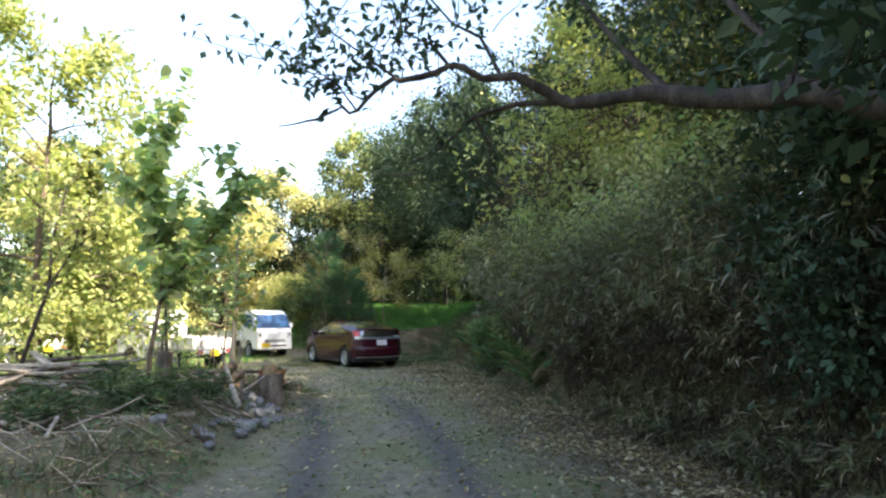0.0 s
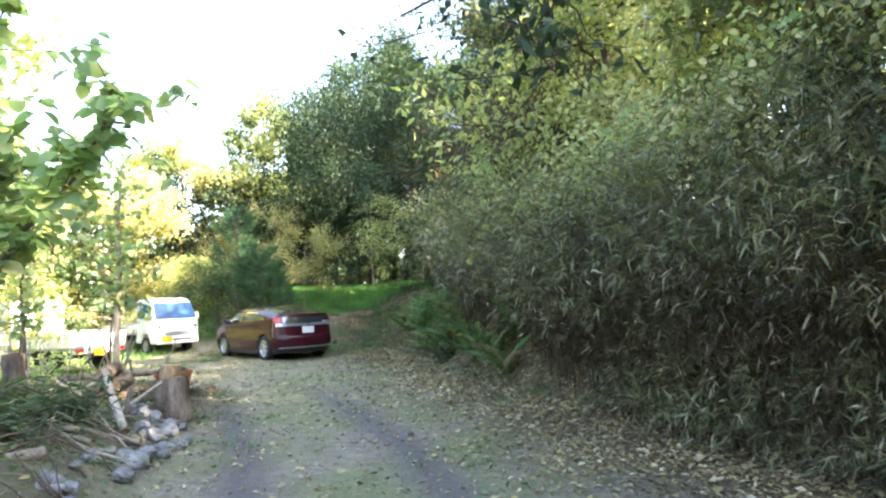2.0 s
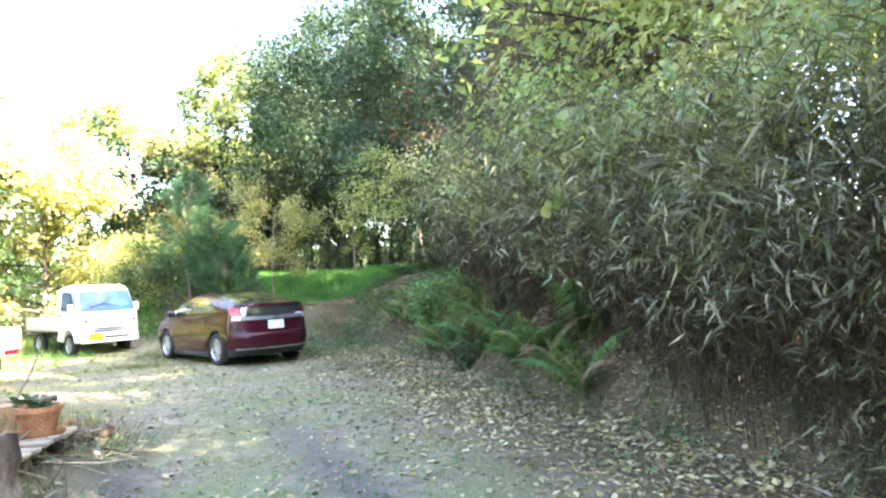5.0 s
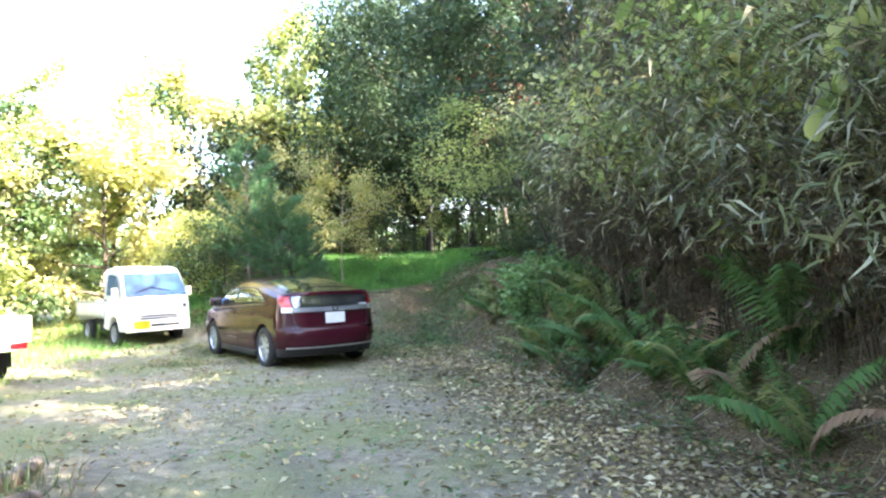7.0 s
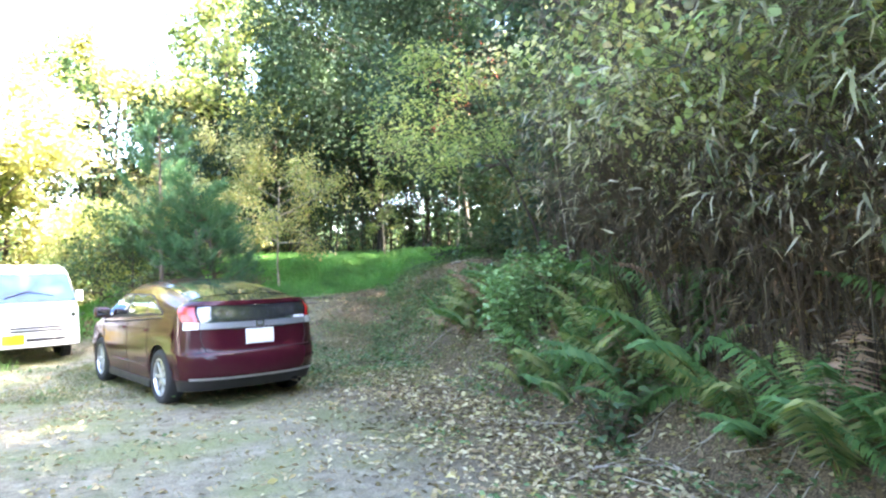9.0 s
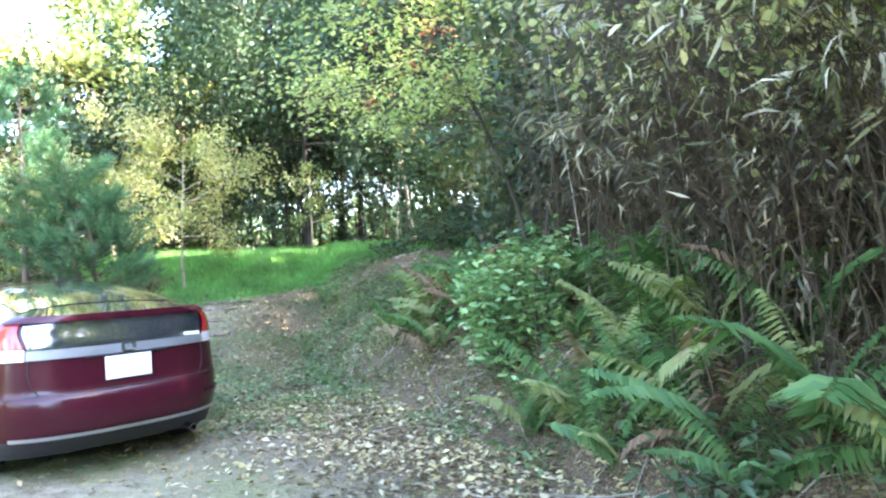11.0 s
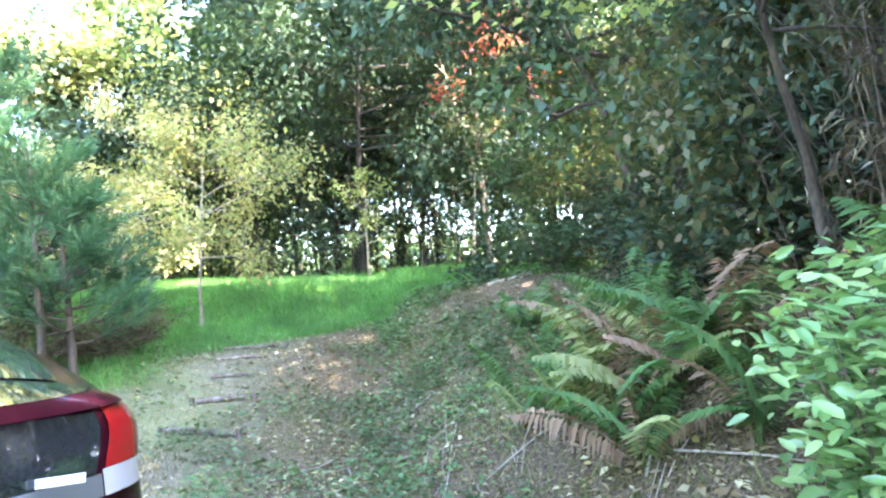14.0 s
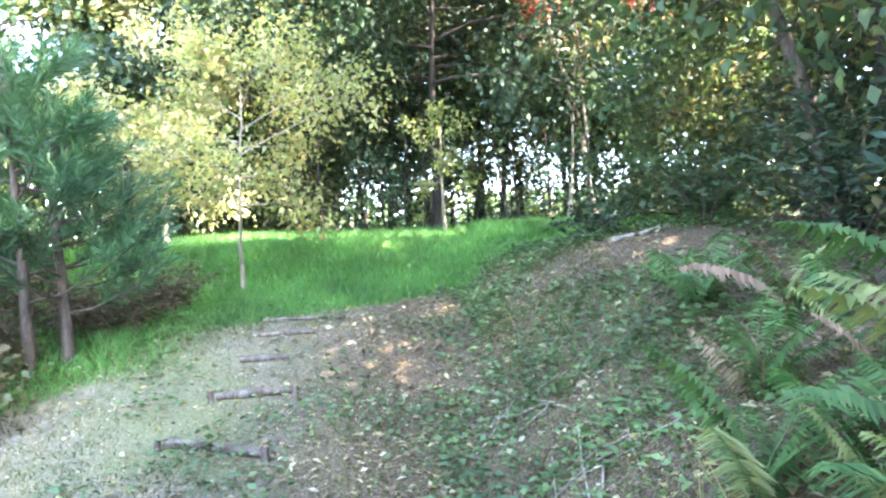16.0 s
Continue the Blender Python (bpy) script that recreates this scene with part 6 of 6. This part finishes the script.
log("stump", on_land(-4.35, 10.5, -0.03), on_land(-4.38, 10.5, 0.62), 0.13, "rotten_wood", "tall dark stump overgrown with weeds", 732, "stump", 12)
log("stump", on_land(-4.05, 8.75, -0.03), on_land(-4.1, 8.7, 0.26), 0.09, "rotten_wood", "dark stump at the foot of a sapling", 733, "stump", 12)
log("stick", on_land(-2.85, 9.4, 0.02), on_land(-3.4, 10.45, 0.42), 0.04, "dry_wood", "peeled stick leaning on the wood pile", 740, "stick")
log("stick", on_land(-3.75, 10.0, 0.02), on_land(-3.42, 10.5, 0.4), 0.03, "dry_wood", "peeled stick leaning on the wood pile", 741, "stick")
log("stick", on_land(-3.15, 9.9, 0.02), on_land(-2.8, 10.45, 0.38), 0.02, "dry_wood", "thin stick leaning on a stump", 742, "stick")
for q, (xx, yy, uu) in enumerate([(-3.3, 10.7, 0.06), (-3.5, 10.65, 0.06), (-3.4, 10.68, 0.2), (-3.62, 10.7, 0.2), (-3.72, 10.6, 0.06), (-3.5, 10.7, 0.34)]):
    log("log", on_land(xx, yy, uu), (xx - 0.1, yy + 0.8, float(land(xx, yy)) + uu), 0.085, "bark", "short bark-covered log in the stack", 750 + q, group="stacked logs")
log("log", on_land(-3.55, 7.35, 0.05), on_land(-2.95, 7.95, 0.05), 0.05, "dry_wood", "pale log lying in the garden bed", 760)
log("branch", on_land(-4.6, 12.2, 0.15), on_land(-3.3, 13.2, 0.3), 0.035, "rotten_wood", "long bent branch lying across the bed", 761, "branch")
log("branch", on_land(-3.9, 9.3, 0.15), on_land(-3.0, 8.7, 0.08), 0.025, "dry_wood", "pale branch lying among weeds", 762, "branch")
log("branch", on_land(-4.9, 9.5, 0.12), on_land(-4.0, 9.0, 0.06), 0.03, "dry_wood", "pale branch lying among weeds", 763, "branch")


def board(x, y, up, ln, w, th, yaw, tilt, seed):
    r = np.random.default_rng(seed)
    bm = box(ln, w, th, 0.006, 1)
    bmesh.ops.subdivide_edges(bm, edges=[e for e in bm.edges if e.calc_length() > ln * 0.8], cuts=4)
    for v in bm.verts:
        v.co.z += 0.012 * math.sin(v.co.x * 3 + seed) + r.normal(0, 0.002)
        v.co.y += r.normal(0, 0.004)
    ob = part("board", bm, "dry_wood" if seed % 3 else "rotten_wood", None, m=pose(x, y, float(land(x, y)) + up, 0, tilt, yaw))
    tagged(ob, "weathered grey board on the heap of scrap wood", "board", "scrap boards")


rd = np.random.default_rng(15)
for q in range(46):
    xx, yy = rd.uniform(-7.0, -2.7), rd.uniform(6.0, 12.6)
    if xx > -3.0 - 0.3 * (yy < 8):
        xx -= 0.7
    a, ln = rd.uniform(0, 3.14), rd.uniform(0.35, 1.2)
    dx, dy, up = math.cos(a) * ln / 2, math.sin(a) * ln / 2, rd.uniform(0.03, 0.08)
    log("branch", on_land(xx - dx, yy - dy, up), on_land(xx + dx, yy + dy, up + rd.uniform(0, 0.22)), rd.uniform(0.012, 0.038), ("dry_wood", "rotten_wood", "bark")[q % 3], "dead branch lying in the garden bed", 1500 + q, "branch", 7, "dead branches in the bed")
for q in range(26):
    xx, yy = rd.uniform(-5.6, -3.3), rd.uniform(11.2, 13.4)
    log("stalk", on_land(xx, yy, -0.03), on_land(xx + rd.normal(0, 0.15), yy + rd.normal(0, 0.12), rd.uniform(0.4, 0.95)), rd.uniform(0.008, 0.016), "dry_wood", "dry pale stalk standing in the garden bed", 1560 + q, "stalk", 6, "dry stalks in the bed")
rb = np.random.default_rng(12)
for q in range(26):
    lay = q // 7
    board(-5.3 - rb.uniform(0, 1.7), 8.9 + rb.uniform(0, 1.5), 0.14 + lay * 0.12 + 0.02 * (q % 3), rb.uniform(1.0, 2.1), rb.uniform(0.1, 0.28), 0.04, rb.normal(-20, 22), rb.normal(2, 5), 780 + q)
for q in range(14):
    xx, yy = -5.0 - rb.uniform(0, 2.2), 8.6 + rb.uniform(0, 3.0)
    a = rb.uniform(0, 6.28)
    ln = rb.uniform(0.5, 1.1)
    log("branch", on_land(xx, yy, 0.1 + rb.uniform(0, 0.25)), (xx + math.cos(a) * ln, yy + math.sin(a) * ln, float(land(xx, yy)) + rb.uniform(0.05, 0.45)), rb.uniform(0.015, 0.04), ("dry_wood", "bark")[q % 2],
        "broken branch on the scrap heap", 810 + q, "branch", group="broken branches")


def stone(x, y, sx, sy, sz, seed):
    r = np.random.default_rng(seed)
    bm = bmesh.new()
    bmesh.ops.create_icosphere(bm, subdivisions=3, radius=1.0)
    off = Vector(r.uniform(-20, 20, 3))
    cuts = [Vector(unit(r.normal(size=(1, 3)))[0]) for _ in range(7)]
    for v in bm.verts:
        for c in cuts:
            d = v.co.dot(c) - 0.68
            if d > 0:
                v.co -= c * d * 0.9
        k = 1 + 0.25 * noise.noise(v.co * 1.1 + off) + 0.1 * noise.noise(v.co * 4 + off)
        v.co = Vector((v.co.x * sx * k, v.co.y * sy * k, v.co.z * sz * k))
    ob = part("stone", bm, "stone", None, m=pose(x, y, float(land(x, y)) + sz * 0.45, r.normal(0, 12), r.normal(0, 12), r.uniform(0, 360)))
    tagged(ob, "rough grey stone edging the garden bed", "stone", "edging stones")


for q in range(46):
    yy = 7.2 + 3.2 * rb.random()
    xx = float(np.interp(yy, [6.6, 8.5, 9.6, 11], [-2.75, -2.25, -2.3, -2.8])) - rb.uniform(0, 0.55)
    s = rb.uniform(0.045, 0.12)
    stone(xx, yy, s * rb.uniform(0.9, 1.4), s, s * 0.75, 840 + q)


def pot(x, y, up, rad, h, mat, label, seed, plant="leaf_mid"):
    ob = empty("plant_pot", pose(x, y, float(land(x, y)) + up))
    w = rad * 0.08 + 0.006
    prof = [(0.001, 0.0), (rad * 0.7, 0.0), (rad * 0.98, h * 0.82), (rad * 1.06, h * 0.82), (rad * 1.07, h), (rad * 1.07 - w, h), (rad * 0.9, h * 0.8), (rad * 0.86, h * 0.78), (0.001, h * 0.78)]
    bm = lathe(prof, 28)
    bmesh.ops.rotate(bm, matrix=Matrix.Rotation(radians(90), 3, "X"), verts=bm.verts)
    part("body", bm, mat, ob, smooth=False)
    bm = lathe([(0.001, -0.012), (rad * 1.05, -0.012), (rad * 1.2, 0.03), (rad * 1.15, 0.03), (rad, 0.0), (0.001, 0.0)], 28)
    bmesh.ops.rotate(bm, matrix=Matrix.Rotation(radians(90), 3, "X"), verts=bm.verts)
    part("saucer", bm, mat, ob)
    r = np.random.default_rng(seed)
    n = 36
    az = r.uniform(0, 6.28, n)
    p = np.stack([r.normal(0, rad * 0.3, n), r.normal(0, rad * 0.3, n), np.full(n, h * 0.75) + r.uniform(0, 0.1, n)], 1)
    v, f = oval_leaves(p, np.stack([np.cos(az), np.sin(az), r.uniform(0.0, 1.0, n)], 1), unit(r.normal(0, 0.4, (n, 3)) + [0, 0, 1]), r.uniform(0.06, 0.12, n), r.uniform(0.03, 0.06, n))
    put("plant", np_mesh("plant", v, f, plant), ob)
    tagged(ob, label, "plant pot")


# a low plank shelf at the bed's edge carries the pots
shelf = empty("pot_shelf", pose(-3.05, 11.8, float(land(-3.05, 11.8))))
for q, (yy, zz) in enumerate(((-0.34, 0.1), (0.0, 0.11), (0.34, 0.1))):
    part("plank", box(0.5, 0.3, 0.035, 0.006, 1), "dry_wood", shelf, m=pose(0, yy, zz, 0, 0, 4 * (q - 1)))
for q, (xx, yy) in enumerate(((-0.18, -0.35), (0.18, -0.35), (-0.18, 0.35), (0.18, 0.35))):
    part("leg", box(0.09, 0.12, 0.12, 0.01, 1), "rotten_wood", shelf, m=pose(xx, yy, 0.04))
tagged(shelf, "low weathered plank shelf at the edge of the bed", "shelf")
pot(-3.0, 12.05, 0.14, 0.16, 0.22, "terracotta", "pale terracotta pot with saucer and a small plant", 900)
pot(-3.08, 11.6, 0.14, 0.12, 0.17, "red_clay", "dark red clay pot with a leafy plant", 901)
log("edging_log", on_land(-3.25, 11.4, 0.07), on_land(-2.75, 12.9, 0.07), 0.07, "rotten_wood", "rotten log edging the garden bed", 902)
log("edging_log", on_land(-3.1, 12.9, 0.05), on_land(-3.35, 14.0, 0.05), 0.06, "rotten_wood", "rotten log edging the garden bed", 903)
